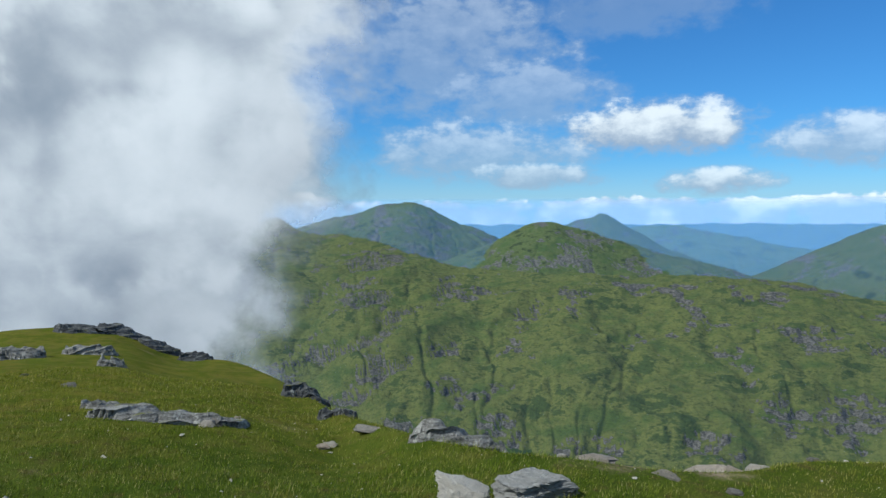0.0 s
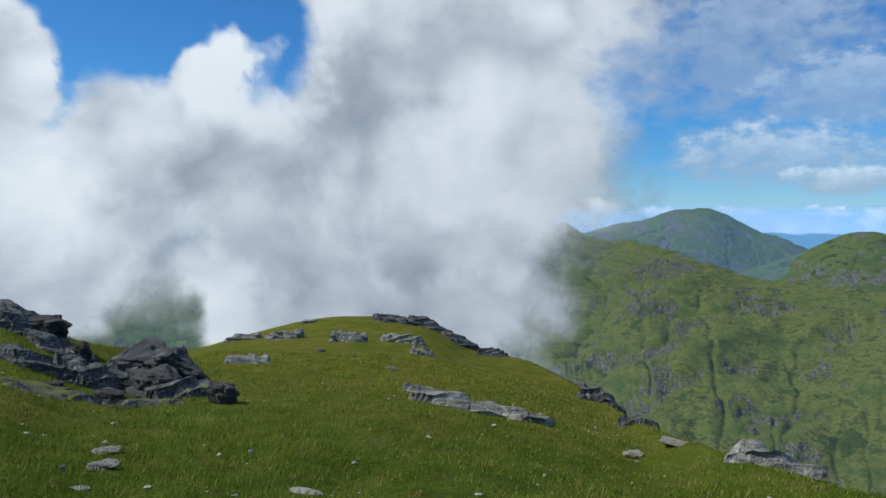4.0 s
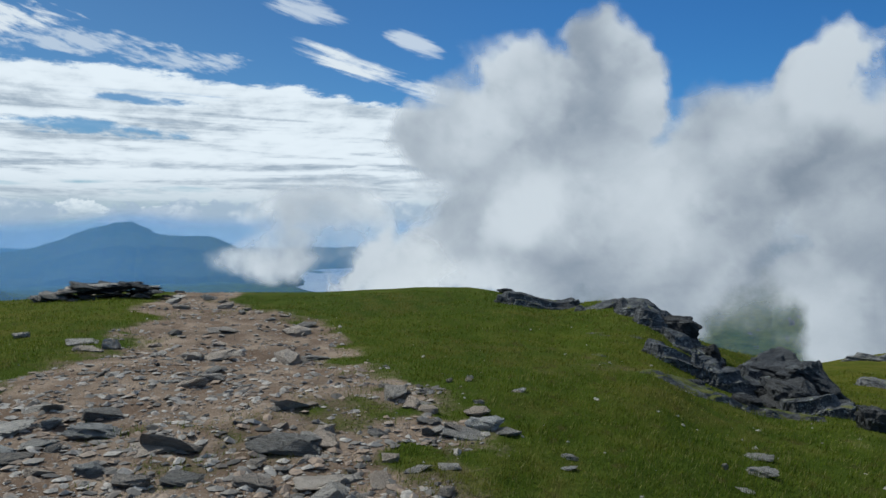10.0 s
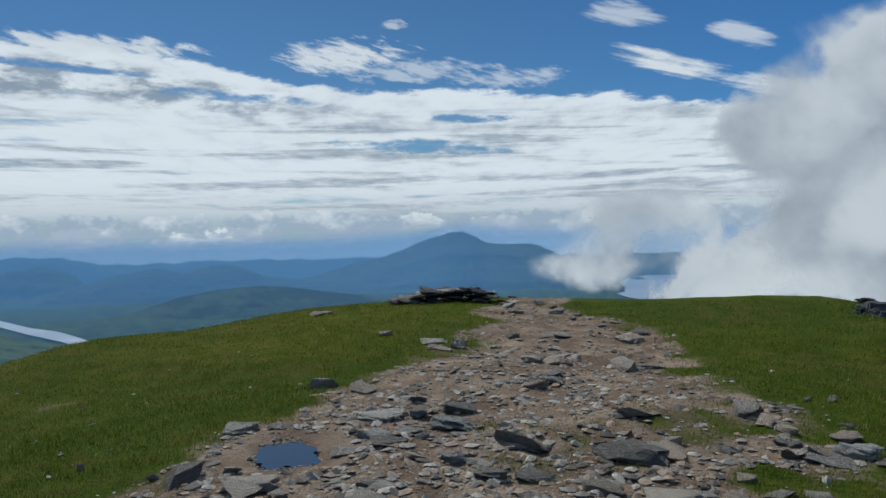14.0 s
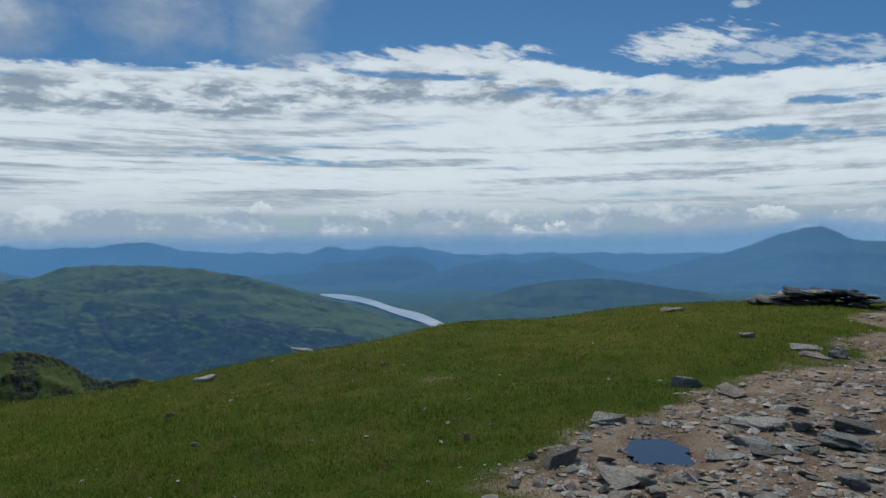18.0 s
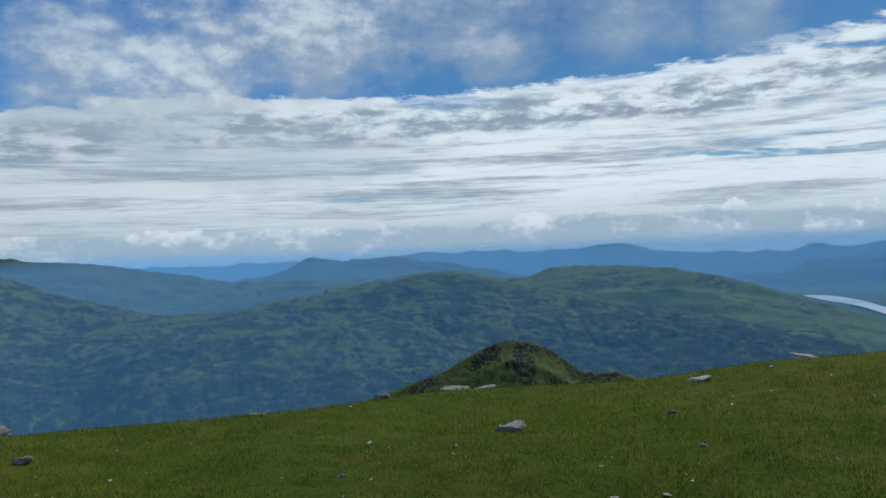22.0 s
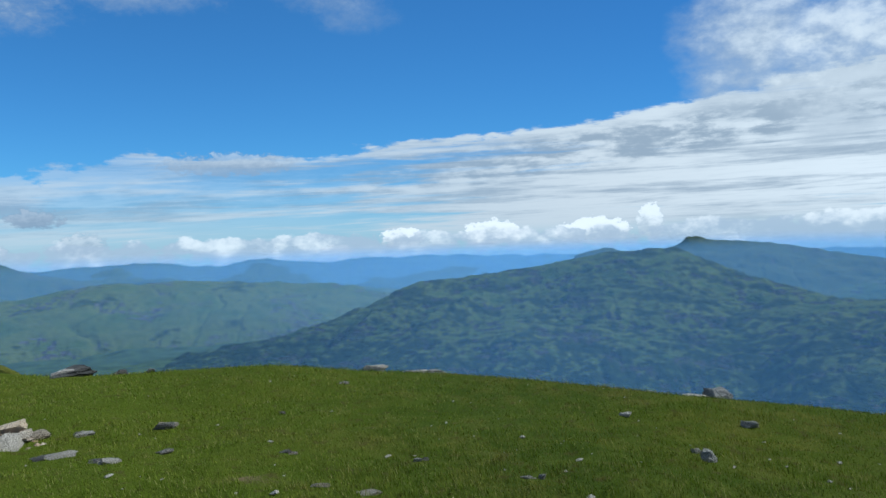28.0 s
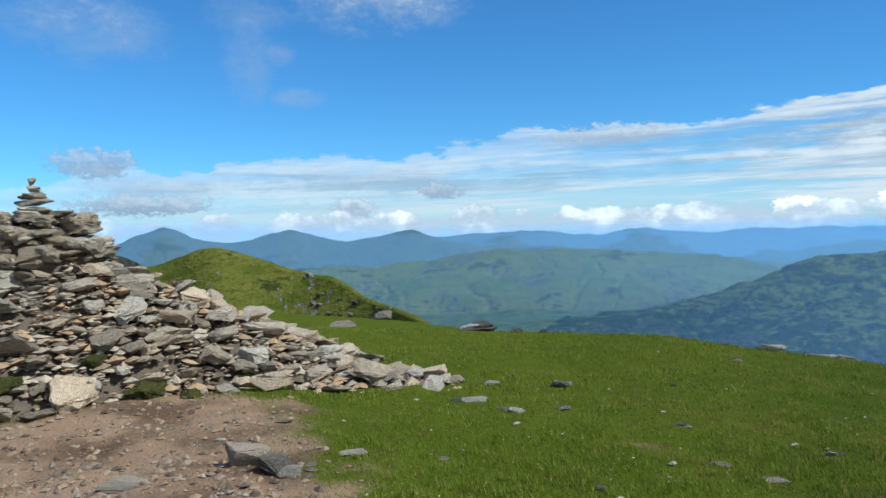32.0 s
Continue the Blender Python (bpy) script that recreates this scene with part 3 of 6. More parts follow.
def hill(name, label, mat, ridge, foot, back, relief, size, crags=0.5, step=0.09, rows=64, category="mountain", steep=1.0, gullies=()):
    """A hill seen as a ridge. ridge: bearing, distance, degrees above the eye; foot, back: metres from the ridge to its bases; relief, size: metres."""
    a0, a1 = min(k[0] for k in ridge), max(k[0] for k in ridge)
    a = np.linspace(a0, a1, int((a1 - a0) / step) + 2)
    t = np.concatenate((np.linspace(-1, 0, rows), np.linspace(0, 1, rows // 5)[1:]))
    tt, aa = np.meshgrid(t, a, indexing="ij")
    far = along(aa, ridge, 1)
    crest = TALL + far * np.tan(np.radians(along(aa, ridge, 2)))
    if far.min() > 500:
        crest = crest + far * 0.0017 * fbm(aa * 0.8 + size, far / 700, 51.0, 5, 0.55)
    reach = int(2.2 / step)
    bell = np.exp(-(np.arange(-reach, reach + 1) / reach * 1.8) ** 2)
    mild = np.convolve(np.pad(crest[0], reach, "edge"), bell / bell.sum(), "valid")[None, :]
    crest = crest + (mild - crest) * np.clip(np.abs(tt) * 7, 0, 1)
    distant = far.min() > 500
    r = far + np.where(tt < 0, tt * foot * (0.8 if distant else 1.0) * far / far.mean(), tt * back)
    x, y = CENTRE[0] - r * np.sin(np.radians(aa)), CENTRE[1] + r * np.cos(np.radians(aa))
    low = np.minimum(crest - 25, VALLEY - 40) if distant else crest - foot * 0.85
    fall = np.abs(tt) ** steep
    z = crest + (low - crest) * (fall * 0.72 + 0.28 * fall ** 3)
    lat = np.radians(aa) * far.mean()
    hills = fbm(lat / size * 0.45 + 0.3 * r / size, r / size * 1.1, 3.0, 5, 0.50, True) - 0.6
    lumps = fbm(lat / size * 1.5 + 0.4 * r / size, r / size * 3.2, 4.0, 5, 0.55)
    bend = fbm(x / size * 0.7, y / size * 0.7, 8.0, 4)
    # streams cut straight down the slope
    drain = np.exp(-(wave(lat / size * 0.75 + 0.45 * bend, r / size * 0.16, 2.0) / 0.10) ** 2) + 0.5 * np.exp(-(wave(lat / size * 2.0 + 0.7 * bend, r / size * 0.4, 7.0) / 0.12) ** 2)
    body = np.clip(np.abs(tt) * 6, 0.28, 1)
    z = z + relief * body * (0.34 * hills + 0.15 * lumps - 0.20 * drain * np.clip(np.abs(tt) * 5 - 0.6, 0, 1)) + relief * 0.05 * fbm(x / size * 9, y / size * 9, 1.0, 3)
    for top, bottom, t0, t1, wide in gullies:
        s = np.clip((-tt - t0) / (t1 - t0), 0, 1)
        line = top + (bottom - top) * s + 0.7 * wave(tt * 9, top) + 0.3 * wave(tt * 31, top)
        z = z - relief * 0.13 * np.exp(-((aa - line) / wide / 0.8) ** 2) * np.clip((-tt - t0) * 12, 0, 1) * np.clip((t1 + tt) * 12, 0, 1)
    # rock steps: short cliffs that follow the contours
    high = relief * 0.22
    q = z / high + 0.9 * fbm(x / size * 1.3, y / size * 1.3, 15.0, 4)
    part = q - np.floor(q)
    cliff = np.clip((part - 0.62) / 0.3, 0, 1)
    cliff = cliff * cliff * (3 - 2 * cliff)
    rocky = np.clip((fbm(x / size * 2.6, y / size * 2.6, 21.0, 5, 0.62) + crags - 0.74) * 1.8, 0, 1)
    z = z + rocky * np.clip(np.abs(tt) * 8, 0.1, 1) * high * (cliff - part)
    ends = np.clip(np.minimum(aa - a0, a1 - aa) / 2.0, 0, 1)
    z = z - (1 - ends * ends * (3 - 2 * ends)) * np.maximum(crest - low, 0) * 0.9
    crag = rocky * (0.3 + 0.7 * (np.abs(part - 0.77) < 0.2)) + 0.10 * crags + 0.10 * drain
    mesh = grid_mesh(name, x, y, z, mat, crag=crag)
    return tagged(new(name, mesh), label, category)


NEAR_HILL = hill_material("hill_grass", (0.054, 0.078, 0.018), (0.112, 0.118, 0.030), (0.150, 0.140, 0.120), 60, 0.46, 0.8, (0.034, 0.054, 0.014), 0.60)
GREEN_HILL = hill_material("hill_green", (0.056, 0.090, 0.024), (0.090, 0.116, 0.034), (0.12, 0.12, 0.115), 160, 0.62, 0.4)
BLUE_HILL = hill_material("hill_heather", (0.044, 0.066, 0.024), (0.066, 0.080, 0.032), (0.09, 0.09, 0.088), 220, 0.7, 0.35)
FAR_HILL = hill_material("hill_far", (0.046, 0.070, 0.026), (0.062, 0.082, 0.032), (0.09, 0.09, 0.088), 400, 0.8, 0.2)
PALE_HILL = hill_material("hill_farthest", (0.050, 0.072, 0.028), (0.062, 0.080, 0.032), (0.09, 0.09, 0.088), 900, 1.2, 0.0)

hill("mountain", "craggy green ridge across the valley", NEAR_HILL,
     ((40, 2300, -2.5), (24, 2300, -1.0), (14.1, 2300, -0.5), (13, 2300, -0.2), (10.5, 2200, -1.1), (7.1, 2000, -1.5), (1.5, 1700, -3.1), (-0.7, 1650, -3.8), (-3.8, 1600, -4.1), (-7.2, 1550, -4.45),
      (-11.1, 1500, -4.2), (-14.8, 1500, -4.5), (-18.8, 1500, -4.2), (-24.8, 1500, -4.4), (-28, 1500, -5.1), (-33, 1500, -6.2), (-42, 1500, -8)), 1450, 500, 36, 150, 0.55, 0.10, 170,
     gullies=((2.4, 0.6, 0.32, 0.8, 0.28), (-4.6, -2.9, 0.3, 0.75, 0.25), (-14.5, -11.5, 0.4, 0.8, 0.25)))
hill("mountain", "rocky summit with a shoulder beyond the green ridge", hill_material("hill_grass_middle", (0.052, 0.080, 0.022), (0.084, 0.100, 0.032), (0.155, 0.148, 0.135), 70, 0.34),
     ((14, 3200, -2.0), (10.1, 3200, -0.5), (8, 3200, -0.06), (6.5, 3200, 0.2), (5, 3200, 0.8), (3.6, 3200, 0.95), (2.4, 3200, 1.12), (1, 3200, 0.68), (-0.7, 3200, -0.27), (-3.7, 3200, -1.4), (-8, 3200, -3.4)), 900, 600, 36, 170, 0.6, 0.06, 110)
hill("mountain", "broad stony hill in the middle distance", hill_material("hill_grass_stony", (0.052, 0.082, 0.022), (0.084, 0.102, 0.032), (0.165, 0.158, 0.143), 70, 0.34),
     ((3, 2700, -4.2), (-2, 2700, -2.8), (-4.5, 2700, -1.7), (-6, 2700, -0.9), (-7.6, 2700, -0.3), (-9.3, 2700, -0.75), (-13, 2700, -1.7), (-16, 2700, -2.5), (-20.4, 2700, -3.6), (-26, 2700, -5.5)), 700, 500, 30, 150, 0.6, 0.07, 100)
MIDDLE_HILL = bpy.data.materials["hill_grass_middle"]
hill("mountain", "pointed grassy peak in the distance", MIDDLE_HILL,
     ((-5, 3600, -2.0), (-9.3, 3600, -0.75), (-11, 3600, -0.1), (-11.9, 3600, 0.16), (-13.1, 3600, -0.27), (-16, 3600, -1.9), (-21, 3600, -3.8)), 700, 400, 22, 240)
hill("mountain", "long blue-green ridge in the distance", GREEN_HILL,
     ((-6, 4200, -2.4), (-10, 4200, -1.3), (-13.9, 4200, -0.9), (-17.6, 4200, -0.68), (-21.5, 4200, -1.45), (-26.2, 4200, -2.2), (-34, 4200, -3.8)), 900, 300, 22, 300)
hill("mountain", "green hill rising beside the valley mouth", MIDDLE_HILL,
     ((-19, 3000, -5.6), (-23.4, 3000, -3.9), (-26.9, 3000, -2.2), (-30.3, 3000, -0.6), (-34, 3000, -0.1), (-42, 3000, -1.0)), 700, 500, 22, 240)
hill("mountain", "dark hillside below the cloud", NEAR_HILL,
     ((64, 1400, -11), (56, 1400, -6.5), (48, 1400, -4.2), (42, 1400, -3.2), (34, 1400, -2.6), (25, 1500, -2.6), (14, 1700, -4)), 700, 300, 24, 170, 0.5, 0.12)
hill("mountain", "low hill behind the lake", FAR_HILL,
     ((75, 3400, -5.1), (73.5, 3700, -4.3), (70, 4000, -3.0), (67.8, 4100, -2.2), (63.1, 4200, -1.2), (57, 4200, -1.6), (48, 4200, -3.6)), 500, 300, 16, 260)
hill("mountain", "great blue mountain with a pointed summit", BLUE_HILL,
     ((106, 4300, -4.0), (100.9, 4300, -3.4), (98.4, 4300, -2.8), (96, 4300, -2.3), (93.8, 4300, -1.8), (91.3, 4300, -0.75), (89.8, 4300, -0.45), (89.1, 4300, -0.22), (88.7, 4300, -0.14), (88.1, 4300, -0.42), (86.9, 4300, -1.15), (85.2, 4300, -1.25), (83.4, 4300, -1.35), (80.8, 4100, -2.35), (77.4, 3700, -3.9), (75.0, 3300, -5.2)), 900, 300, 40, 300)
hill("mountain", "twin-topped blue hill beyond the loch", FAR_HILL,
     ((136, 4500, -3.7), (130.2, 4500, -2.35), (126.3, 4500, -2.1), (124.4, 4500, -1.35), (122.7, 4500, -1.75), (121.1, 4500, -1.5), (117, 4500, -1.65), (113.3, 4500, -2.6), (107, 4500, -3.8)), 700, 300, 40, 300)
hill("mountain", "rounded blue hill beside the loch", BLUE_HILL,
     ((121, 3900, -4.5), (116, 3900, -3.5), (113, 3900, -2.75), (111.2, 3900, -2.5), (109.5, 3900, -2.9), (106.7, 3900, -2.45), (103.7, 3900, -3.3), (98, 3900, -3.9), (92, 3900, -4.4)), 600, 300, 40, 260)
hill("mountain", "low wooded shoulder along the loch shore", hill_material("hill_wooded", (0.048, 0.076, 0.022), (0.080, 0.100, 0.032), (0.10, 0.10, 0.095), 150, 0.7, 0.4, wooded=0.54),
     ((116.5, 2400, -7.2), (113, 2900, -5.6), (109, 3000, -4.5), (104, 3000, -4.1), (100, 3000, -4.5), (95, 3000, -5.1), (86, 3000, -5.6)), 450, 300, 12, 200)
hill("mountain", "smooth blue-green hill sloping down to the loch", GREEN_HILL,
     ((162, 2500, -3.6), (153.6, 2500, -2.6), (150.2, 2500, -2.4), (144.9, 2500, -3.2), (143.3, 2500, -2.7), (139, 2500, -2.43), (135, 2450, -2.75), (132, 2400, -3.2), (126.4, 2350, -4.7), (122.1, 2300, -6.1), (118.6, 2300, -7.25), (114, 2300, -7.5)), 800, 400, 40, 230)
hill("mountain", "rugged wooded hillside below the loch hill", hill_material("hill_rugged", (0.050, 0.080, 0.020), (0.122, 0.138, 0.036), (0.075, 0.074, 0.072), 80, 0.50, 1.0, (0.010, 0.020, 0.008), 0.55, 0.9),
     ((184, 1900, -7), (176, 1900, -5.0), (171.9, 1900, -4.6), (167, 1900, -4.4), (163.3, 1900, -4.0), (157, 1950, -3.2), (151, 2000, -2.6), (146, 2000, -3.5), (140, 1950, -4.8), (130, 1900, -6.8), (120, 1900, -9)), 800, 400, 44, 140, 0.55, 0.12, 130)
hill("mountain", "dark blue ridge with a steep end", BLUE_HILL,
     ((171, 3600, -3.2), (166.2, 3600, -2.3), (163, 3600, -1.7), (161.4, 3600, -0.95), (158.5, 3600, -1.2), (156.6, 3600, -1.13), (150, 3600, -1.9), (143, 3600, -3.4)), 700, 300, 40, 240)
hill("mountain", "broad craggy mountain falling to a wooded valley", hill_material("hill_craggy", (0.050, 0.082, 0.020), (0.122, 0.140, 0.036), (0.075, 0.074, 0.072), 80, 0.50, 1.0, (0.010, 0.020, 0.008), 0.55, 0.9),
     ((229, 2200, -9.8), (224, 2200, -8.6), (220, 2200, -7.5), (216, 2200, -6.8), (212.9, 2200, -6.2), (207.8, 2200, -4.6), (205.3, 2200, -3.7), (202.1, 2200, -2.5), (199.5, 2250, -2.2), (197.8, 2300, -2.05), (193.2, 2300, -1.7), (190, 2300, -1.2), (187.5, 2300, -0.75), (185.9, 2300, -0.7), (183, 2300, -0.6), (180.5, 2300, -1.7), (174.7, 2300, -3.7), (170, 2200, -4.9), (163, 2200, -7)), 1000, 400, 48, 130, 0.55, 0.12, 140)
RUGGED = bpy.data.materials["hill_rugged"]
CRAGGY = bpy.data.materials["hill_craggy"]
hill("mountain", "hummocky spur in front of the broad mountain", CRAGGY,
     ((216, 1750, -10.5), (208, 1700, -8.2), (202.9, 1700, -6.9), (198.5, 1700, -6.3), (194.9, 1700, -5.7), (190.5, 1700, -6.2), (186.7, 1700, -6.6), (180.8, 1650, -8.1), (176.5, 1600, -9.8), (172, 1600, -12)), 600, 250, 34, 110, 0.55, 0.10, 110)
hill("mountain", "dark hummocky ridge above the wooded valley", RUGGED,
     ((186, 1600, -15), (181, 1600, -12), (177.5, 1580, -9.2), (174.1, 1550, -6.9), (170.5, 1550, -6.0), (167.6, 1550, -5.7), (162, 1550, -5.9), (157.4, 1550, -5.5), (154, 1550, -6.2), (151.8, 1500, -7.0), (148.3, 1500, -8.4), (142, 1500, -10.5)), 550, 250, 34, 100, 0.55, 0.10, 110)
hill("mountain", "blue peak with a small dark summit", BLUE_HILL,
     ((192, 3100, -1.6), (188, 3100, -0.45), (185, 3100, -0.9), (182.6, 3100, -0.3), (181.9, 3100, 0.18), (180, 3100, -0.2), (178.4, 3100, -0.3), (173.3, 3100, -1.1), (169, 3100, -1.9), (163, 3100, -3.6)), 700, 300, 40, 240)
hill("mountain", "green ridge running behind the rugged slope", GREEN_HILL,
     ((178, 2800, -5.4), (174, 2800, -4.2), (170.4, 2800, -3.3), (166.2, 2800, -2.4), (160, 2800, -2.5), (155, 2800, -3.2), (149, 2800, -4.5)), 600, 300, 40, 220)
HEAD_HILL = hill_material("hill_valley_head", (0.058, 0.092, 0.024), (0.100, 0.122, 0.036), (0.12, 0.12, 0.115), 150, 0.62, 0.5)
hill("mountain_range", "row of blue conical peaks on the skyline", BLUE_HILL,
     ((268, 4100, -1.2), (258, 4100, -1.1), (253.6, 4100, -0.67), (251, 4100, 0.2), (249.5, 4100, 0.74), (247.2, 4100, -0.2), (244, 4100, -0.5), (242, 4100, 0.0), (240.6, 4100, 0.3), (238.5, 4100, -0.3), (237, 4100, -0.7), (234, 4100, -0.35), (231.4, 4100, -0.05), (229, 4100, -0.7), (225, 4100, -1.6), (218, 4100, -2.6)), 800, 300, 40, 300)
hill("mountain_range", "distant blue mountain range", FAR_HILL,
     ((240, 4600, -0.9), (229, 4600, -0.5), (225.4, 4600, -0.3), (221.5, 4600, -0.3), (217.3, 4600, -0.65), (214.1, 4600, -0.23), (210.5, 4600, -0.65), (206, 4600, -0.5), (201.5, 4600, -0.47), (196, 4600, -0.6), (189.8, 4600, -0.8), (184, 4600, -1.3), (175, 4600, -1.9)), 700, 200, 40, 300)
hill("mountain", "smooth green hills at the head of the valley", HEAD_HILL,
     ((262, 3200, -3.6), (250, 3200, -3.0), (240, 3200, -2.6), (231, 3200, -2.4), (225, 3200, -1.7), (220, 3200, -1.7), (216.6, 3200, -1.9), (210, 3200, -2.3), (204, 3200, -3.0), (196, 3200, -4.4)), 800, 300, 40, 260)
hill("mountain_range", "pale blue hills on the far horizon", PALE_HILL,
     ((160, 4800, -1.5), (153.5, 4800, -0.95), (147.4, 4800, -1.04), (140.6, 4800, -1.13), (137.7, 4800, -0.87), (134.9, 4800, -1.45), (130, 4800, -1.8), (118, 4800, -2.1), (104, 4800, -2.15), (94, 4800, -2.2), (80, 4800, -2.2), (60, 4800, -1.9), (40, 4800, -1.0), (10, 4800, -0.8), (-20, 4800, -0.5), (-36, 4800, -0.5)), 500, 60, 8, 500, step=0.2, rows=24)
hill("mountain_range", "faint hills along the north horizon", PALE_HILL,
     ((275, 4850, -0.7), (240, 4850, -0.8), (205, 4850, -0.85), (180, 4850, -0.9), (158, 4850, -1.2)), 400, 40, 8, 500, step=0.12, rows=30)
hill("hillock", "small craggy knoll below the summit slope", hill_material("knoll_grass", (0.055, 0.095, 0.024), (0.105, 0.115, 0.042), (0.055, 0.058, 0.056), 9, 0.42),
     ((160, 230, -12.5), (154, 230, -10.9), (151.8, 230, -10.2), (149.4, 230, -9.0), (146.9, 230, -8.05), (145.8, 230, -7.95), (143.1, 230, -8.7), (141.2, 230, -10.1), (138, 235, -10.5), (134, 235, -12)), 70, 60, 4.2, 18, 1.0, 0.07, 90, "hill")
hill("hillock", "rounded grassy hillock with pale rocks on its flank", hill_material("hillock_grass", (0.068, 0.092, 0.012), (0.140, 0.138, 0.030), (0.22, 0.21, 0.18), 8, 0.72),
     ((275, 90, -4), (256, 95, -1.6), (250, 92, -2.0), (248, 90, -1.3), (246.2, 88, -0.84), (243.2, 85, -1.6), (239.5, 80, -2.8), (236.9, 75, -3.6), (234.8, 70, -4.9), (231, 60, -6.5), (228, 55, -8.5)), 55, 40, 1.0, 11, 0.4, 0.07, 70, "hill")


hill("crag", "dark broken crag beside the grassy hillock", hill_material("crag_far", (0.035, 0.050, 0.016), (0.05, 0.06, 0.02), (0.07, 0.068, 0.064), 5, 0.30),
     ((264, 78, -4), (257, 78, -1.1), (255, 77, -0.75), (253, 76, -1.0), (251.5, 75, -1.5), (250.2, 73, -2.5), (249.2, 70, -4.4), (247.5, 66, -6)), 22, 12, 1.6, 6, 0.8, 0.08, 50, "rock")


FLANK = ((250, 92, -2.0), (246.2, 88, -0.84), (243.2, 85, -1.6), (239.5, 80, -2.8), (236.9, 75, -3.6), (234.8, 70, -4.9), (231, 60, -6.5), (228, 55, -8.5))


def water(name, label, mat, spans, level):
    """A sheet of water; spans: bearing, near and far distance."""
    a = np.linspace(min(s[0] for s in spans), max(s[0] for s in spans), 60)
    t = np.linspace(0, 1, 24)
    tt, aa = np.meshgrid(t, a, indexing="ij")
    r = along(aa, spans, 1) * (1 - tt) + along(aa, spans, 2) * tt
    x, y = CENTRE[0] - r * np.sin(np.radians(aa)), CENTRE[1] + r * np.cos(np.radians(aa))
    return tagged(new(name, grid_mesh(name, x, y, x * 0 + level, mat)), label, "water", kind="structure")


# pale base colour paints the bright sky's reflection into the water
LOCH = water_material("loch_water", (0.34, 0.37, 0.40), 0.35)
water("loch", "pale loch shining between the hills", LOCH, ((125.2, 3290, 3330), (124.4, 3160, 3330), (122, 2900, 3130), (119.5, 2510, 2710), (117.5, 2280, 2500), (116.3, 2150, 2320), (115.6, 2170, 2220)), -291)
water("lake", "wide pale lake at the foot of the great mountain", LOCH, ((77.4, 3350, 3700), (76.5, 3150, 4100), (73, 3000, 4500), (66, 3000, 4500), (60, 3000, 4400)), -293)


def make_haze_sheets():
    """Blue see-through sheets between one row of hills and the next, added to paint in haze."""
    mat = haze_sheet_material()
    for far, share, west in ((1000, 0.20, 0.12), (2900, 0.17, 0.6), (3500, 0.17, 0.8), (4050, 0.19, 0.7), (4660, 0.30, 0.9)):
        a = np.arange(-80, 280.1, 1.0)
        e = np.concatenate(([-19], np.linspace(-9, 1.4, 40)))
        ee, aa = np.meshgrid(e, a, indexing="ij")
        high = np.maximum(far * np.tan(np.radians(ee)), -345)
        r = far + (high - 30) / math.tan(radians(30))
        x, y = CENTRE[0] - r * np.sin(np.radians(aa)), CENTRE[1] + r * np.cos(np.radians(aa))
        # strength and upper edge fitted to the skyline as the camera sees it
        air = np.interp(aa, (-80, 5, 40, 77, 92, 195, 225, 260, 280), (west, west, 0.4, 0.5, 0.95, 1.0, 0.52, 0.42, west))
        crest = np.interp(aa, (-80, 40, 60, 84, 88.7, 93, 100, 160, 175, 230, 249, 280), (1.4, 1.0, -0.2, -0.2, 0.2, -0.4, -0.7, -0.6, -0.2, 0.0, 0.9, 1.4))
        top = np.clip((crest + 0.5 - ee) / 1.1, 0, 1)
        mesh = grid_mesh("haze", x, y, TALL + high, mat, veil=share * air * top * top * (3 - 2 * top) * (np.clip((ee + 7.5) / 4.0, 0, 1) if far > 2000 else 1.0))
        tagged(new("haze", mesh), "see-through blue sheet standing in for haze between the hills", "haze", kind="structure")


make_haze_sheets()


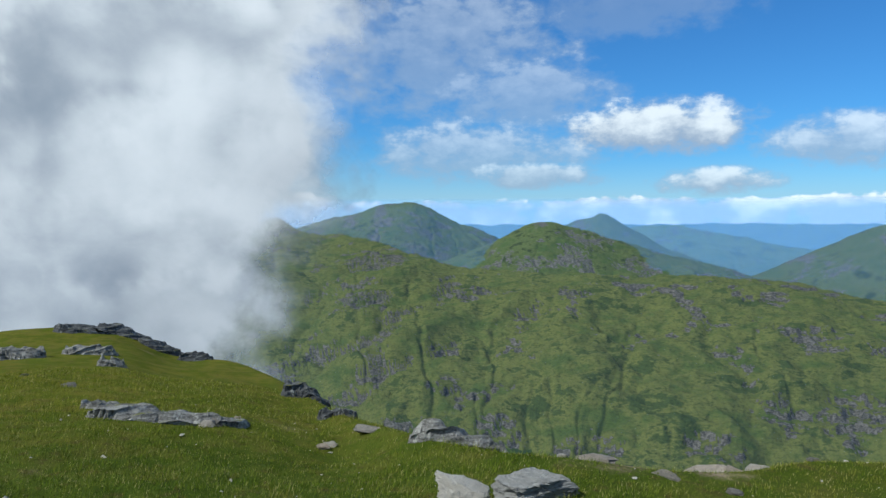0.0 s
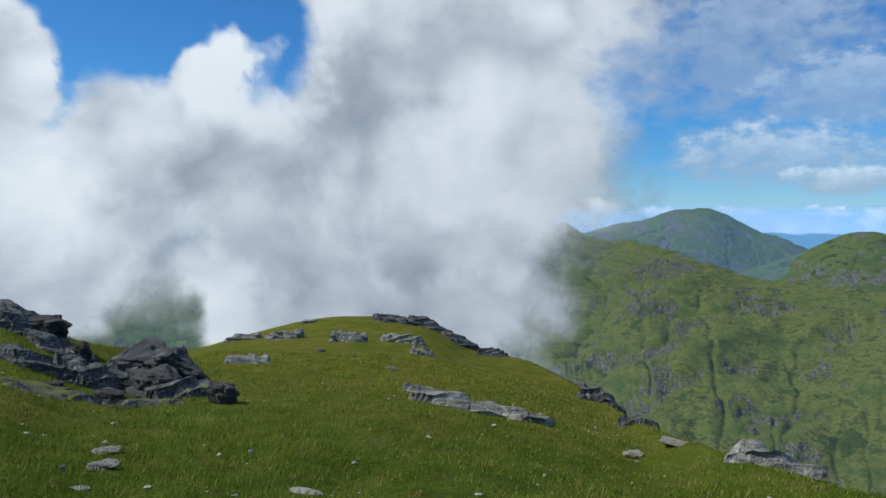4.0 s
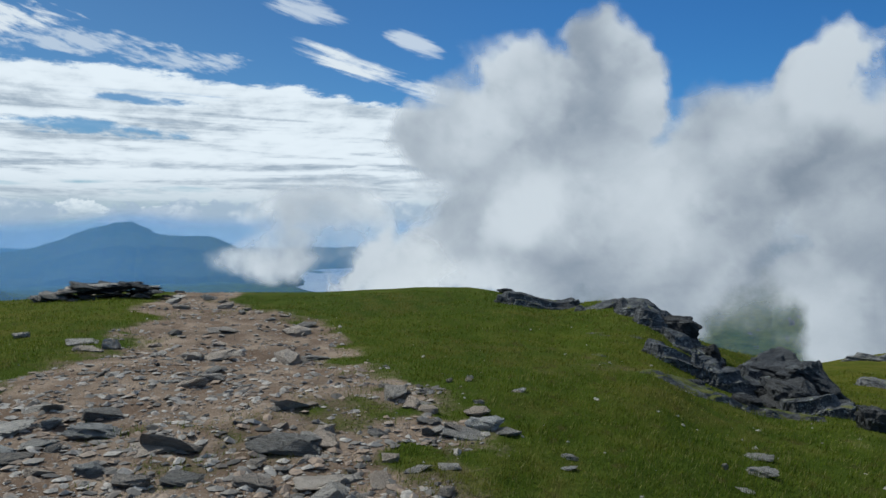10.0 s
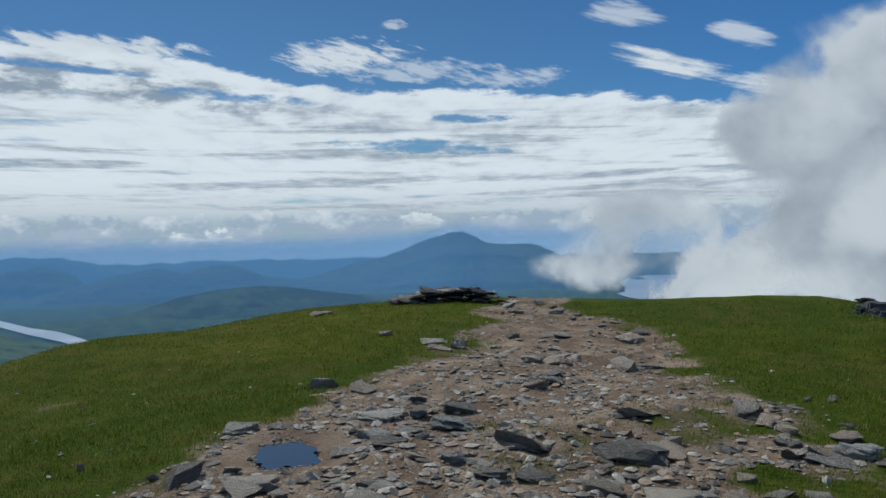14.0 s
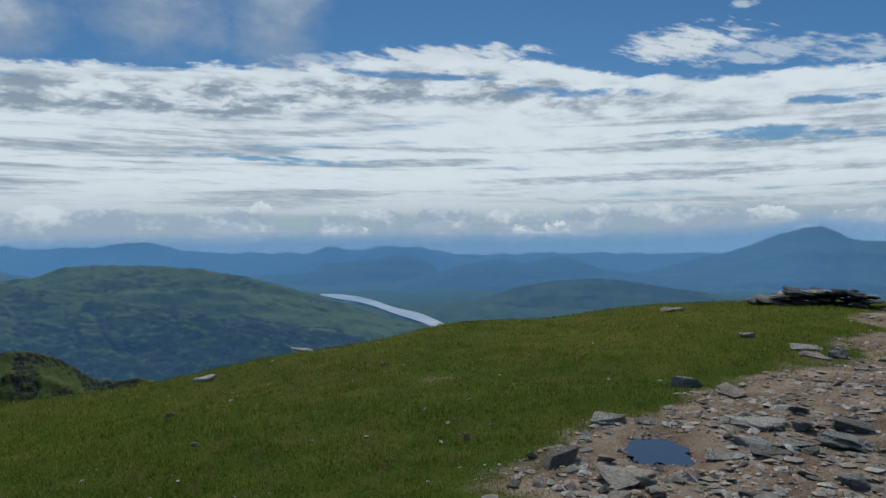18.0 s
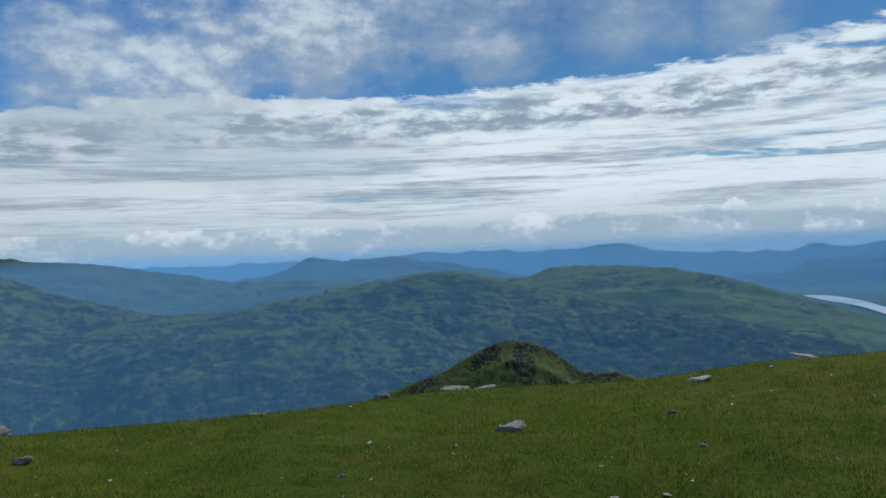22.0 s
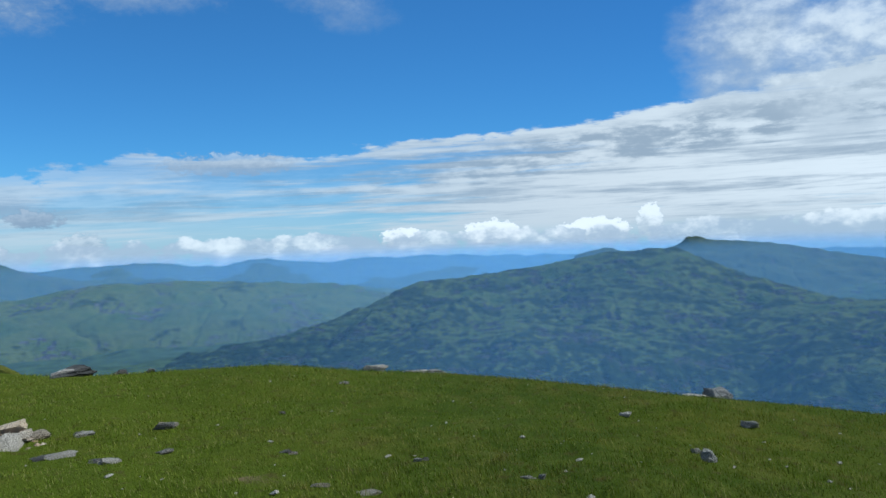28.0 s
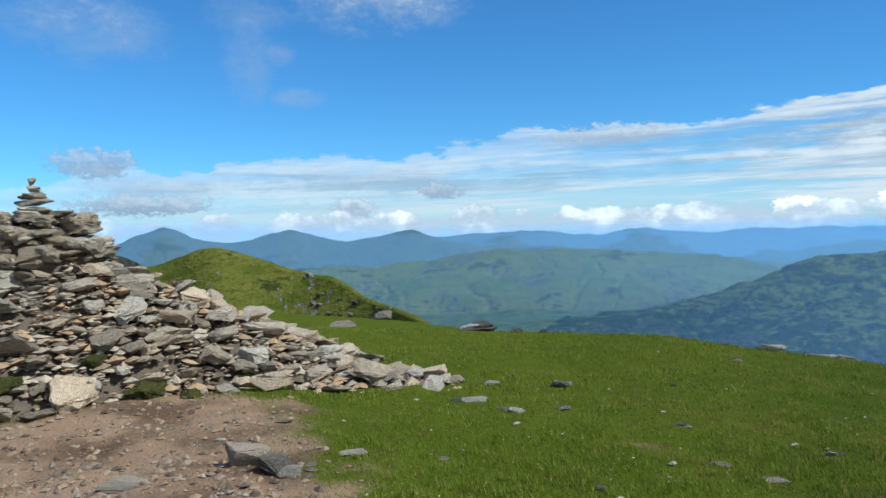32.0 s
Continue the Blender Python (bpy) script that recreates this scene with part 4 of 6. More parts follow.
# ---- the cloud that climbs past the brow ----
def cloud(name, label, puffs, far, a0, a1, e0, e1, billow, rifts=()):
    """puffs: bearing, height, half width, half height, weight."""
    step = 0.2
    a, e = np.arange(a0, a1, step), np.arange(e0, e1, step)
    ee, aa = np.meshgrid(e, a, indexing="ij")
    # ragged: the puffs are looked up at places pushed about by noise
    wa = aa + 2.6 * fbm(aa / 7, ee / 7, 11.0, 6, 0.55)
    we = ee + 2.0 * fbm(aa / 7, ee / 7, 23.0, 6, 0.55)
    total = np.zeros(aa.shape)
    for pa, pe, w, h, k in puffs:
        total += np.exp(np.minimum(5 * k * (1 - ((wa - pa) / w) ** 2 - ((we - pe) / h) ** 2), 30))
    field = np.clip(np.log(total + 1e-6) / 5, -3, 1.4)
    soft = fbm(aa / 9, ee / 9, 1.0, 6, 0.55)
    knobs = fbm(aa / 5 + 0.4 * soft, ee / 5, 6.0, 5, 0.5, True)
    density = np.clip(field * 0.85 + 0.12 * soft + 0.10 * knobs + 0.12, 0, 1)
    # rifts where the hillside shows through
    for pa, pe, w, h, k in rifts:
        density = density * (1 - k * np.exp(-((wa - pa) / w) ** 2 - ((we - pe) / h) ** 2))
    # rounded heads painted lighter, creases between them painted grey as shade
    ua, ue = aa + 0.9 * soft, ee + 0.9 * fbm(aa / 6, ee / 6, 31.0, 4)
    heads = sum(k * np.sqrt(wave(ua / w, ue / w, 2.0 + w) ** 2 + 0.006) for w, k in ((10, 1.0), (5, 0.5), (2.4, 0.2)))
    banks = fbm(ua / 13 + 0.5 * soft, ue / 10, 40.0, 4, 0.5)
    # painted shade: greyer in banks, towards the base and away from the sun
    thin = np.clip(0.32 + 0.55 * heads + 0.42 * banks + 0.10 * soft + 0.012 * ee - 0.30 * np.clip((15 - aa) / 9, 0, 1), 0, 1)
    r = far - billow * (1.0 + 0.8 * fbm(aa / 14, ee / 14, 3.0, 2)) - 0.012 * far * ee
    b, u = np.radians(aa), np.radians(ee)
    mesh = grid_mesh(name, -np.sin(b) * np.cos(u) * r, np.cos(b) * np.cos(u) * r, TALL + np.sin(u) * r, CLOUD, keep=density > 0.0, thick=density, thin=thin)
    return tagged(new(name, mesh), label, "cloud")


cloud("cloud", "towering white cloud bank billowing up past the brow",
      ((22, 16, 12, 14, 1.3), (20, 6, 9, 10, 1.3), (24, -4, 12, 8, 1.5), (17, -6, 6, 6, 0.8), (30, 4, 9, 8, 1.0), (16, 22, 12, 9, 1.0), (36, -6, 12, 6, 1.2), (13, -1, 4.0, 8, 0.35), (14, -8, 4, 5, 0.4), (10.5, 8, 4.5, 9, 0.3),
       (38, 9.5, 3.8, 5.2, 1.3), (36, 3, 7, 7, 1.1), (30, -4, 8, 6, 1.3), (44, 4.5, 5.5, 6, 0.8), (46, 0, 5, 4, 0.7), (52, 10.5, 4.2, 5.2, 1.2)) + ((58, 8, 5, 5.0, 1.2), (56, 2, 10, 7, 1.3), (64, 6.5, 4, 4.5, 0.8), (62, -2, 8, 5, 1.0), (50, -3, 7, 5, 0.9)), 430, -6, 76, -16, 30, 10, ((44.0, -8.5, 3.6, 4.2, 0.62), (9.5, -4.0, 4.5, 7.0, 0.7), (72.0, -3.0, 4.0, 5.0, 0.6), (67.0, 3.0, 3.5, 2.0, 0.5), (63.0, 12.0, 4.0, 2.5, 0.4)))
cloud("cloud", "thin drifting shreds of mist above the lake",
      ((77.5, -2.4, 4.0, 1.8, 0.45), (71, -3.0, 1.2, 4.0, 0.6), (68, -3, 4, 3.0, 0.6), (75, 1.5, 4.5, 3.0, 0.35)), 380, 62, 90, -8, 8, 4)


# ---- stone ----
def stone_material(name, dark, light, warm, lichen=0.35, beds=3.5):
    m, tree, shader = material(name, 0.8)
    at = place_net(tree)
    info = tree.nodes.new("ShaderNodeObjectInfo")
    chance = Net(tree, info.outputs["Random"])
    spot = tree.nodes.new("ShaderNodeVectorMath")
    spot.operation = "MULTIPLY_ADD"
    tree.links.new(at, spot.inputs[0])
    spot.inputs[1].default_value = (1, 1, beds)
    tree.links.new(vector_of(tree, chance * 31.0, chance * 17.0, 0.0), spot.inputs[2])
    vec = spot.outputs[0]
    big, mid, fine = (noise_net(tree, vec, k, 6.0, 0.62) for k in (2.2, 9.0, 45.0))
    hue = mix_net(tree, (chance * 0.8 + big * 0.5).step(0.35, 0.95), light, warm)
    base = mix_net(tree, (mid * 0.7 + (chance * 5.7).op("FRACT") * 0.45).step(0.25, 0.80), dark, hue)
    base = mix_net(tree, fine.step(0.55, 0.75, 0.0, 0.6), base, tuple(c * 0.45 for c in dark))
    base = mix_net(tree, (big * 0.5 + fine * 0.5).step(0.55, 0.64, 0.0, lichen), base, (0.52, 0.53, 0.48))
    tree.links.new(base, shader.inputs["Base Color"])
    bump(tree, shader, mid + fine * 0.6, 1.0, 0.045)
    return m


CAIRN_STONE = stone_material("cairn_stone", (0.31, 0.26, 0.20), (0.76, 0.68, 0.57), (0.76, 0.58, 0.40), 0.55)
PATH_STONE = stone_material("path_stone", (0.14, 0.128, 0.110), (0.50, 0.45, 0.385), (0.52, 0.41, 0.31), 0.5)
CRAG_STONE = stone_material("crag_stone", (0.020, 0.021, 0.022), (0.095, 0.095, 0.095), (0.09, 0.082, 0.072), 0.45, 11.0)
# shadow between the cairn's stones is put into this core colour
CORE_SHADE = stone_material("cairn_core_shade", (0.07, 0.054, 0.040), (0.17, 0.135, 0.10), (0.16, 0.11, 0.07), 0.1)
PALE_STONE = stone_material("pale_stone", (0.24, 0.23, 0.21), (0.54, 0.515, 0.47), (0.50, 0.44, 0.36), 0.5)


def stone_mesh(name, mat, seed, fine=0, points=16, strata=0.0, rough=0.03, box=0.62):
    """A broken angular stone about 1 x 1 x 1; fine: how often its faces are split for relief."""
    rng = np.random.default_rng(seed)
    v = rng.normal(size=(points, 3))
    v /= np.linalg.norm(v, axis=1)[:, None]
    v = v / np.maximum(np.abs(v).max(1), box)[:, None]
    v[:, :2] *= rng.uniform(0.75, 1.05, (points, 1))
    bm = bmesh.new()
    for p in v:
        bm.verts.new(p)
    bmesh.ops.convex_hull(bm, input=bm.verts)
    bmesh.ops.delete(bm, geom=[p for p in bm.verts if not p.link_faces], context="VERTS")
    for _ in range(fine):
        bmesh.ops.subdivide_edges(bm, edges=bm.edges[:], cuts=1, use_grid_fill=True, smooth=0.0)
    v = np.array([p.co for p in bm.verts])
    if fine:
        k = seed * 3.1
        push = rough * fbm(v[:, 0] * 4 + k, v[:, 1] * 4, v[:, 2] * 4, 4, 0.6) + 0.10 * fbm(v[:, 0] * 1.3 + k, v[:, 1] * 1.3, v[:, 2] * 1.3, 2)
        v = v * (1 + push)[:, None]
        if strata:
            level = v[:, 2] * 4.5 + 0.5 * wave(v[:, 0] * 1.2 + k, v[:, 1] * 1.2) + 0.6 * v[:, 0]
            bed = np.floor(level).astype(np.int64)
            edge = np.abs(level - bed - 0.5) * 2
            groove = np.clip((edge - 0.78) / 0.22, 0, 1)
            v[:, :2] *= (1 + strata * hashed(bed, bed * 0 + seed, bed * 0 + 5) - strata * 0.7 * groove)[:, None]
    v -= (v.max(0) + v.min(0)) / 2
    v /= (v.max(0) - v.min(0))
    for p, co in zip(bm.verts, v):
        p.co = co
    mesh = bpy.data.meshes.new(name)
    bm.to_mesh(mesh)
    bm.free()
    mesh.materials.append(mat)
    if fine:
        mesh.polygons.foreach_set("use_smooth", np.full(len(mesh.polygons), True))
        mesh.set_sharp_from_angle(angle=radians(26))
    return mesh


def spot(bearing, far):
    x, y = CENTRE[0] - far * math.sin(radians(bearing)), CENTRE[1] + far * math.cos(radians(bearing))
    return x, y, float(ground(x, y))


def lay(name, label, category, group, meshes, rocks, deep=0.75, sunk=0.35, spread=18, tip=7, face=False):
    """Stones lying on the hilltop: bearing, distance, width, height above the turf."""
    rng = np.random.default_rng(len(rocks) + len(name))
    for i, (b, far, w, h) in enumerate(rocks):
        x, y, z = spot(b, far + w * deep * 0.4)
        ob = new(name, meshes[i % len(meshes)])
        high = (h if face else max(h - w * deep * 1.3 / far, h * 0.35)) / (1 - sunk)
        ob.matrix_world = pose(x, y, z + high * (0.5 - sunk), *rng.uniform(-tip, tip, 2), b + rng.uniform(-spread, spread)) @ Matrix.Diagonal((w, w * deep * rng.uniform(0.8, 1.15), high, 1))
        tagged(ob, label, category, group)


CRAGS = [stone_mesh("crag", CRAG_STONE, 40 + i, 3, 26, 0.13, 0.10) for i in range(8)]
SLABS = [stone_mesh("slab", PATH_STONE, 60 + i, 2, 18, 0.05, 0.07) for i in range(8)]
BITS = [stone_mesh("stone", PATH_STONE, 80 + i, 1, 14) for i in range(10)]
KNOLL_STONE = stone_material("knoll_stone", (0.075, 0.071, 0.064), (0.25, 0.24, 0.22), (0.24, 0.205, 0.17), 0.45, 9.0)
KNOLLS = [stone_mesh("crag", KNOLL_STONE, 50 + i, 3, 22, 0.12, 0.12) for i in range(5)]
PALES = [stone_mesh("pale_stone", PALE_STONE, 100 + i, 3, 16, 0.10, 0.12, 0.56) for i in range(6)]
SPLIT = ((-4.5, 5.85, 0.50, 0.27), (-9.7, 5.77, 0.70, 0.31))
lay("boulder", "half of a split pale grey boulder set in turf", "boulder", "split boulder", [stone_mesh("boulder", PALE_STONE, 7, 4, 24, 0.06, 0.10, 0.5), stone_mesh("boulder", PALE_STONE, 9, 4, 24, 0.06, 0.10, 0.5)], SPLIT, 0.9, 0.3, 5, 3)
SOUTH_STONES = ((3.7, 9.77, 0.45, 0.09), (7.1, 9.06, 0.17, 0.06), (-13.4, 7.59, 0.4, 0.12), (-11.0, 7.59, 0.11, 0.05), (-21.1, 7.74, 0.52, 0.08), (-24.1, 8.01, 0.24, 0.06), (-27.4, 8.49, 0.13, 0.06), (-18.4, 6.85, 0.26, 0.05), (-22.7, 7.87, 0.18, 0.05), (-22.9, 6.79, 0.15, 0.05), (15.4, 9.32, 0.21, 0.1), (13.5, 10.44, 0.1, 0.04))
lay("rock", "flat grey rock half sunk in the turf", "rock", "rocks along the brow", SLABS, SOUTH_STONES)
KNOLL_STONES = ((15.0, 9.39, 0.21, 0.1), (24.9, 13.27, 0.3, 0.08), (31.7, 26.9, 0.7, 0.15), (28.0, 15.5, 0.2, 0.06), (30.5, 17.5, 0.25, 0.07))
lay("rock", "weathered grey rock breaking through the turf", "rock", "rocks on the grassy knoll", KNOLLS, KNOLL_STONES, 0.9, 0.5, 18, 9)
OUTCROP_STONES = ((46.6, 12.14, 0.32, 0.30), (36.8, 8.89, 0.36, 0.24), (44.5, 9.05, 0.4, 0.13), (61.2, 17.13, 0.45, 0.12), (43.4, 10.3, 0.3, 0.16), (48.0, 9.2, 0.3, 0.10), (42.4, 11.4, 1.35, 0.54), (40.6, 10.6, 1.05, 0.50), (41.5, 9.9, 0.7, 0.34), (49.0, 12.6, 0.8, 0.34))
lay("crag", "dark broken block of the outcrop on the turf brow", "rock", "dark outcrop", CRAGS, OUTCROP_STONES, 1.0, 0.3, 16, 9, True)


def outcrop_material(name, dark, light, turf):
    """Bedded rock with turf and moss on its flat ledges; turf: how much of it is grown over."""
    m, tree, shader = material(name, 0.75)
    at = place_net(tree)
    flat = tree.nodes.new("ShaderNodeVectorMath")
    flat.operation = "MULTIPLY"
    flat.inputs[1].default_value = (1, 1, 7)
    tree.links.new(at, flat.inputs[0])
    beds, mid, fine = noise_net(tree, flat.outputs[0], 3.0, 6.0, 0.65), noise_net(tree, at, 6.0, 6.0, 0.6), noise_net(tree, at, 38.0, 5.0, 0.65)
    base = mix_net(tree, (beds * 0.7 + fine * 0.35).step(0.40, 0.66), dark, light)
    base = mix_net(tree, (mid * 0.6 + fine * 0.5).step(0.60, 0.70, 0.0, 0.55), base, (0.44, 0.44, 0.40))
    base = mix_net(tree, fine.step(0.30, 0.42, 0.7, 0.0), base, tuple(c * 0.35 for c in dark))
    up = tree.nodes.new("ShaderNodeSeparateXYZ")
    tree.links.new(tree.nodes.new("ShaderNodeNewGeometry").outputs["True Normal"], up.inputs[0])
    grown = (Net(tree, up.outputs[2]) * 1.0 + (mid - 0.5) * 0.9 + (fine - 0.5) * 0.3 + attribute(tree, "rim") * 0.7).step(1.06 - turf, 1.16 - turf)
    sward = mix_net(tree, (mid * 0.5 + fine * 0.5).step(0.42, 0.58), (0.050, 0.062, 0.008), (0.105, 0.105, 0.018))
    tree.links.new(mix_net(tree, grown, base, sward), shader.inputs["Base Color"])
    bump(tree, shader, beds + fine * 0.4 + mid * 0.4, 0.9, 0.04)
    return m


DARK_LEDGE = outcrop_material("dark_ledge_rock", (0.014, 0.015, 0.017), (0.105, 0.106, 0.106), 0.04)
GREY_LEDGE = outcrop_material("grey_ledge_rock", (0.060, 0.056, 0.050), (0.26, 0.25, 0.23), 0.04)
MOSSY_LEDGE = outcrop_material("mossy_ledge_rock", (0.034, 0.034, 0.033), (0.16, 0.155, 0.145), 0.26)


def outcrop(label, group, mat, bearing, far, wide, deep, high, seed, dip=8.0, turn=0.0, bed=0.13, blunt=0.3):
    """Tilted beds of rock standing out of the turf, steepest towards the path."""
    x0, y0, z0 = spot(bearing, far)
    u, v = np.meshgrid(np.linspace(-0.56, 0.56, max(48, min(120, int(wide / 0.022)))), np.linspace(-0.56, 0.56, max(36, min(84, int(deep / 0.022)))), indexing="ij")
    k = seed * 7.7
    edge = 1.08 - np.abs(2 * u) ** 2.6 - np.abs(2 * v) ** 2.6 + 0.42 * fbm(u * 3.2 + k, v * 3.2, 1.0, 4, 0.55)
    rise = np.clip(edge / 0.5, 0, 1)
    front = np.clip((v + 0.50) / blunt, 0, 1)
    back = 1 - 0.55 * np.clip((v - 0.05) / 0.5, 0, 1)
    lumps = 0.80 + 0.26 * fbm(u * 2.6 + k, v * 2.2, 4.0, 3, 0.45)
    h = 0.92 * high * rise * (0.25 + 0.75 * front) * back * np.maximum(lumps, 0.1)
    # beds: level ledges and short steps, tilted
    q = (h + math.tan(radians(dip)) * u * wide) / bed + 0.35 * fbm(u * 2.5 + k, v * 2.5, 9.0, 3)
    floor = np.floor(q)
    part = q - floor
    step = np.clip((part - 0.55) / 0.3, 0, 1)
    h = h + bed * (step - part) * 0.85 * np.clip(rise * 2, 0, 1) + 0.008 * fbm(u * wide * 9 + k, v * deep * 9, 3.0, 3)
    # upper beds jut out over the lower ones here and there
    jut = 0.2 * bed * hashed(floor.astype(np.int64), floor.astype(np.int64) * 0 + seed, floor.astype(np.int64) * 0 + 3) + 0.2 * bed * np.sin(part * 2 * np.pi)
    crack = np.exp(-(wave(u * wide * 1.6 + 0.4 * v * deep + k, floor * 1.7, 5.0) / 0.06) ** 2)
    h = h - 0.22 * bed * crack * np.clip(rise * 2 - 0.4, 0, 1)
    b = radians(bearing + turn)
    across, away = u * wide, v * deep - jut * np.clip(rise * 2, 0, 1)
    x, y = x0 + across * math.cos(b) - away * math.sin(b), y0 + across * math.sin(b) + away * math.cos(b)
    z = ground(x, y) + h - 0.05
    mesh = grid_mesh("outcrop", x - x0, y - y0, z - z0, mat, False, keep=edge > -0.05, rim=np.clip(1 - edge / 0.25, 0, 1))
    ob = new("outcrop", mesh)
    ob.location = (x0, y0, z0)
    return tagged(ob, label, "rock", group)


for place in ((58.6, 15.6, 1.75, 1.0, 0.30, 1, 6, 4), (53.0, 14.4, 1.45, 1.0, 0.20, 2, -8, 0), (51.0, 13.6, 1.1, 1.1, 0.34, 3, -14, 0), (49.3, 12.9, 1.3, 1.2, 0.36, 4, -16, 6), (47.8, 12.4, 1.0, 0.9, 0.34, 5, -14, 0), (48.3, 10.7, 1.15, 0.9, 0.36, 6, -10, 0), (45.6, 10.6, 1.0, 0.9, 0.38, 7, -12, 8),
              (42.4, 11.6, 1.1, 1.2, 0.36, 8, -10, 0), (41.0, 10.8, 1.1, 1.0, 0.36, 9, -16, -6), (39.9, 9.9, 0.8, 0.8, 0.36, 10, -12, 0)):
    outcrop("dark layered rock outcrop on the turf brow", "dark outcrop", DARK_LEDGE, *place)
for place in ((50.5, 8.95, 1.5, 0.7, 0.10, 11, 4, 0), (46.8, 9.1, 1.0, 0.7, 0.14, 12, -6, 0), (42.3, 9.1, 0.9, 0.6, 0.13, 13, -6, 0), (57.2, 9.8, 1.3, 0.7, 0.07, 14, 2, 0), (55.0, 11.6, 1.8, 0.8, 0.08, 15, 2, 0)):
    outcrop("low mossy rock ledge half buried in the turf", "dark outcrop", MOSSY_LEDGE, *place)
for place in ((18.2, 9.85, 1.95, 0.9, 0.28, 21, -9, -14), (22.6, 10.9, 0.55, 0.5, 0.17, 22, 5, 0), (20.3, 10.7, 0.8, 0.5, 0.15, 23, -8, 0), (28.6, 20.8, 1.0, 0.9, 0.36, 24, 24, 0), (24.4, 21.2, 1.4, 1.0, 0.42, 25, -20, 0), (22.8, 18.0, 0.6, 0.6, 0.3, 26, 12, 0), (35.7, 14.4, 0.9, 0.7, 0.28, 27, 8, 0), (33.4, 22.2, 1.1, 0.8, 0.34, 28, 10, 0), (36.4, 24.6, 1.3, 0.8, 0.3, 29, 10, 0)):
    outcrop("weathered grey rock ledge breaking through the turf", "rocks on the grassy knoll", GREY_LEDGE, *place)
for place in ((25.2, 27.0, 1.6, 1.0, 0.34, 31, 6, 0), (22.2, 27.4, 2.0, 1.0, 0.42, 32, -12, 0), (19.8, 27.0, 1.7, 1.0, 0.40, 33, -16, 0), (17.6, 25.8, 1.2, 0.9, 0.36, 34, -16, 0), (9.2, 16.0, 1.0, 0.8, 0.44, 35, -14, 0), (6.4, 12.5, 0.75, 0.7, 0.26, 36, -8, 0)):
    outcrop("dark craggy ledge along the knoll's edge", "rocks on the grassy knoll", DARK_LEDGE, *place)
for place in ((-3.2, 8.4, 1.05, 0.6, 0.30, 41, -14, 0), (-5.6, 8.3, 0.5, 0.4, 0.14, 42, -8, 0)):
    outcrop("jagged grey rock with a peaked back in the turf", "rocks along the brow", GREY_LEDGE, *place)

LEDGES = [stone_mesh("ledge", CRAG_STONE if i % 3 else PATH_STONE, 140 + i, 2, 18, 0.1, 0.08) for i in range(6)]


def crest_heap():
    """Thin beds of dark rock stacked in a low heap on the crest."""
    rng = np.random.default_rng(8)
    x, y, z = spot(89.0, 16.6)
    turn = radians(89.0)
    heap_of_beds = new("rock_outcrop")
    heap_of_beds.location = (x, y, z)
    tagged(heap_of_beds, "low outcrop of thin dark rock beds on the crest", "rock")
    for k in range(96):
        level = (k // 16) / 6
        u, v = rng.uniform(-1.55, 1.25) * (1 - 0.75 * level) - 0.15 * level, rng.uniform(-0.55, 0.75) * (1 - 0.6 * level)
        w = rng.uniform(0.25, 0.6)
        ob = new("bed", LEDGES[rng.integers(6)])
        ob.parent = heap_of_beds
        px, py = x + u * math.cos(turn) - v * math.sin(turn), y + u * math.sin(turn) + v * math.cos(turn)
        base = float(ground(px, py))
        ob.matrix_basis = Matrix.Translation((-x, -y, -z)) @ pose(px, py, base + 0.01 + 0.30 * level, *rng.uniform(-9, 9, 2), 89 + rng.uniform(-50, 50)) @ Matrix.Diagonal((w, w * rng.uniform(0.6, 1.0), rng.uniform(0.04, 0.085), 1))


crest_heap()
TURF_STONES = ((63.2, 5.84, 0.31, 0.14), (43.9, 6.09, 0.23, 0.09), (44.1, 6.69, 0.25, 0.06), (45.2, 5.67, 0.15, 0.03), (30.0, 5.52, 0.25, 0.06), (63.3, 6.57, 0.15, 0.05), (60.5, 7.06, 0.13, 0.04), (64.1, 7.42, 0.07, 0.04), (57.0, 5.48, 0.12, 0.05), (6.6, 9.23, 0.21, 0.07), (46.3, 6.06, 0.05, 0.05), (34.2, 6.63, 0.08, 0.04), (57.4, 5.22, 0.16, 0.03))
lay("stone", "pale stone lying in short grass", "stone", "stones on the turf", PALES, TURF_STONES)
PATH_SLABS = ((95.9, 6.24, 0.51, 0.12), (92.6, 6.3, 0.16, 0.09), (90.0, 5.97, 0.42, 0.15), (95.9, 5.79, 0.28, 0.11), (93.2, 5.8, 0.26, 0.07), (89.9, 5.2, 0.25, 0.11), (87.6, 4.95, 0.23, 0.1), (84.5, 4.97, 0.3, 0.1), (77.6, 5.32, 0.52, 0.2), (79.7, 4.77, 0.26, 0.1), (86.4, 5.49, 0.39, 0.1), (89.4, 10.36, 0.22, 0.14), (91.3, 10.84, 0.47, 0.08), (99.5, 7.97, 0.33, 0.15), (94.8, 11.54, 0.21, 0.09), (82.8, 7.72, 0.29, 0.09), (85.3, 11.2, 0.2, 0.1), (75.5, 9.16, 0.35, 0.08), (77.9, 6.37, 0.19, 0.07), (102.4, 6.28, 0.24, 0.06), (98.0, 5.54, 0.25, 0.06), (95.3, 4.89, 0.22, 0.04), (75.0, 4.69, 0.32, 0.11))
lay("stone_slab", "grey flat slab bedded in the gravel path", "stone", "slabs in the path", SLABS, PATH_SLABS[6:], 0.75, 0.3)
lay("stone_slab", "pale lichen-grey slab bedded in the path beside the puddle", "stone", "slabs in the path", PALES, PATH_SLABS[:6], 0.75, 0.3)
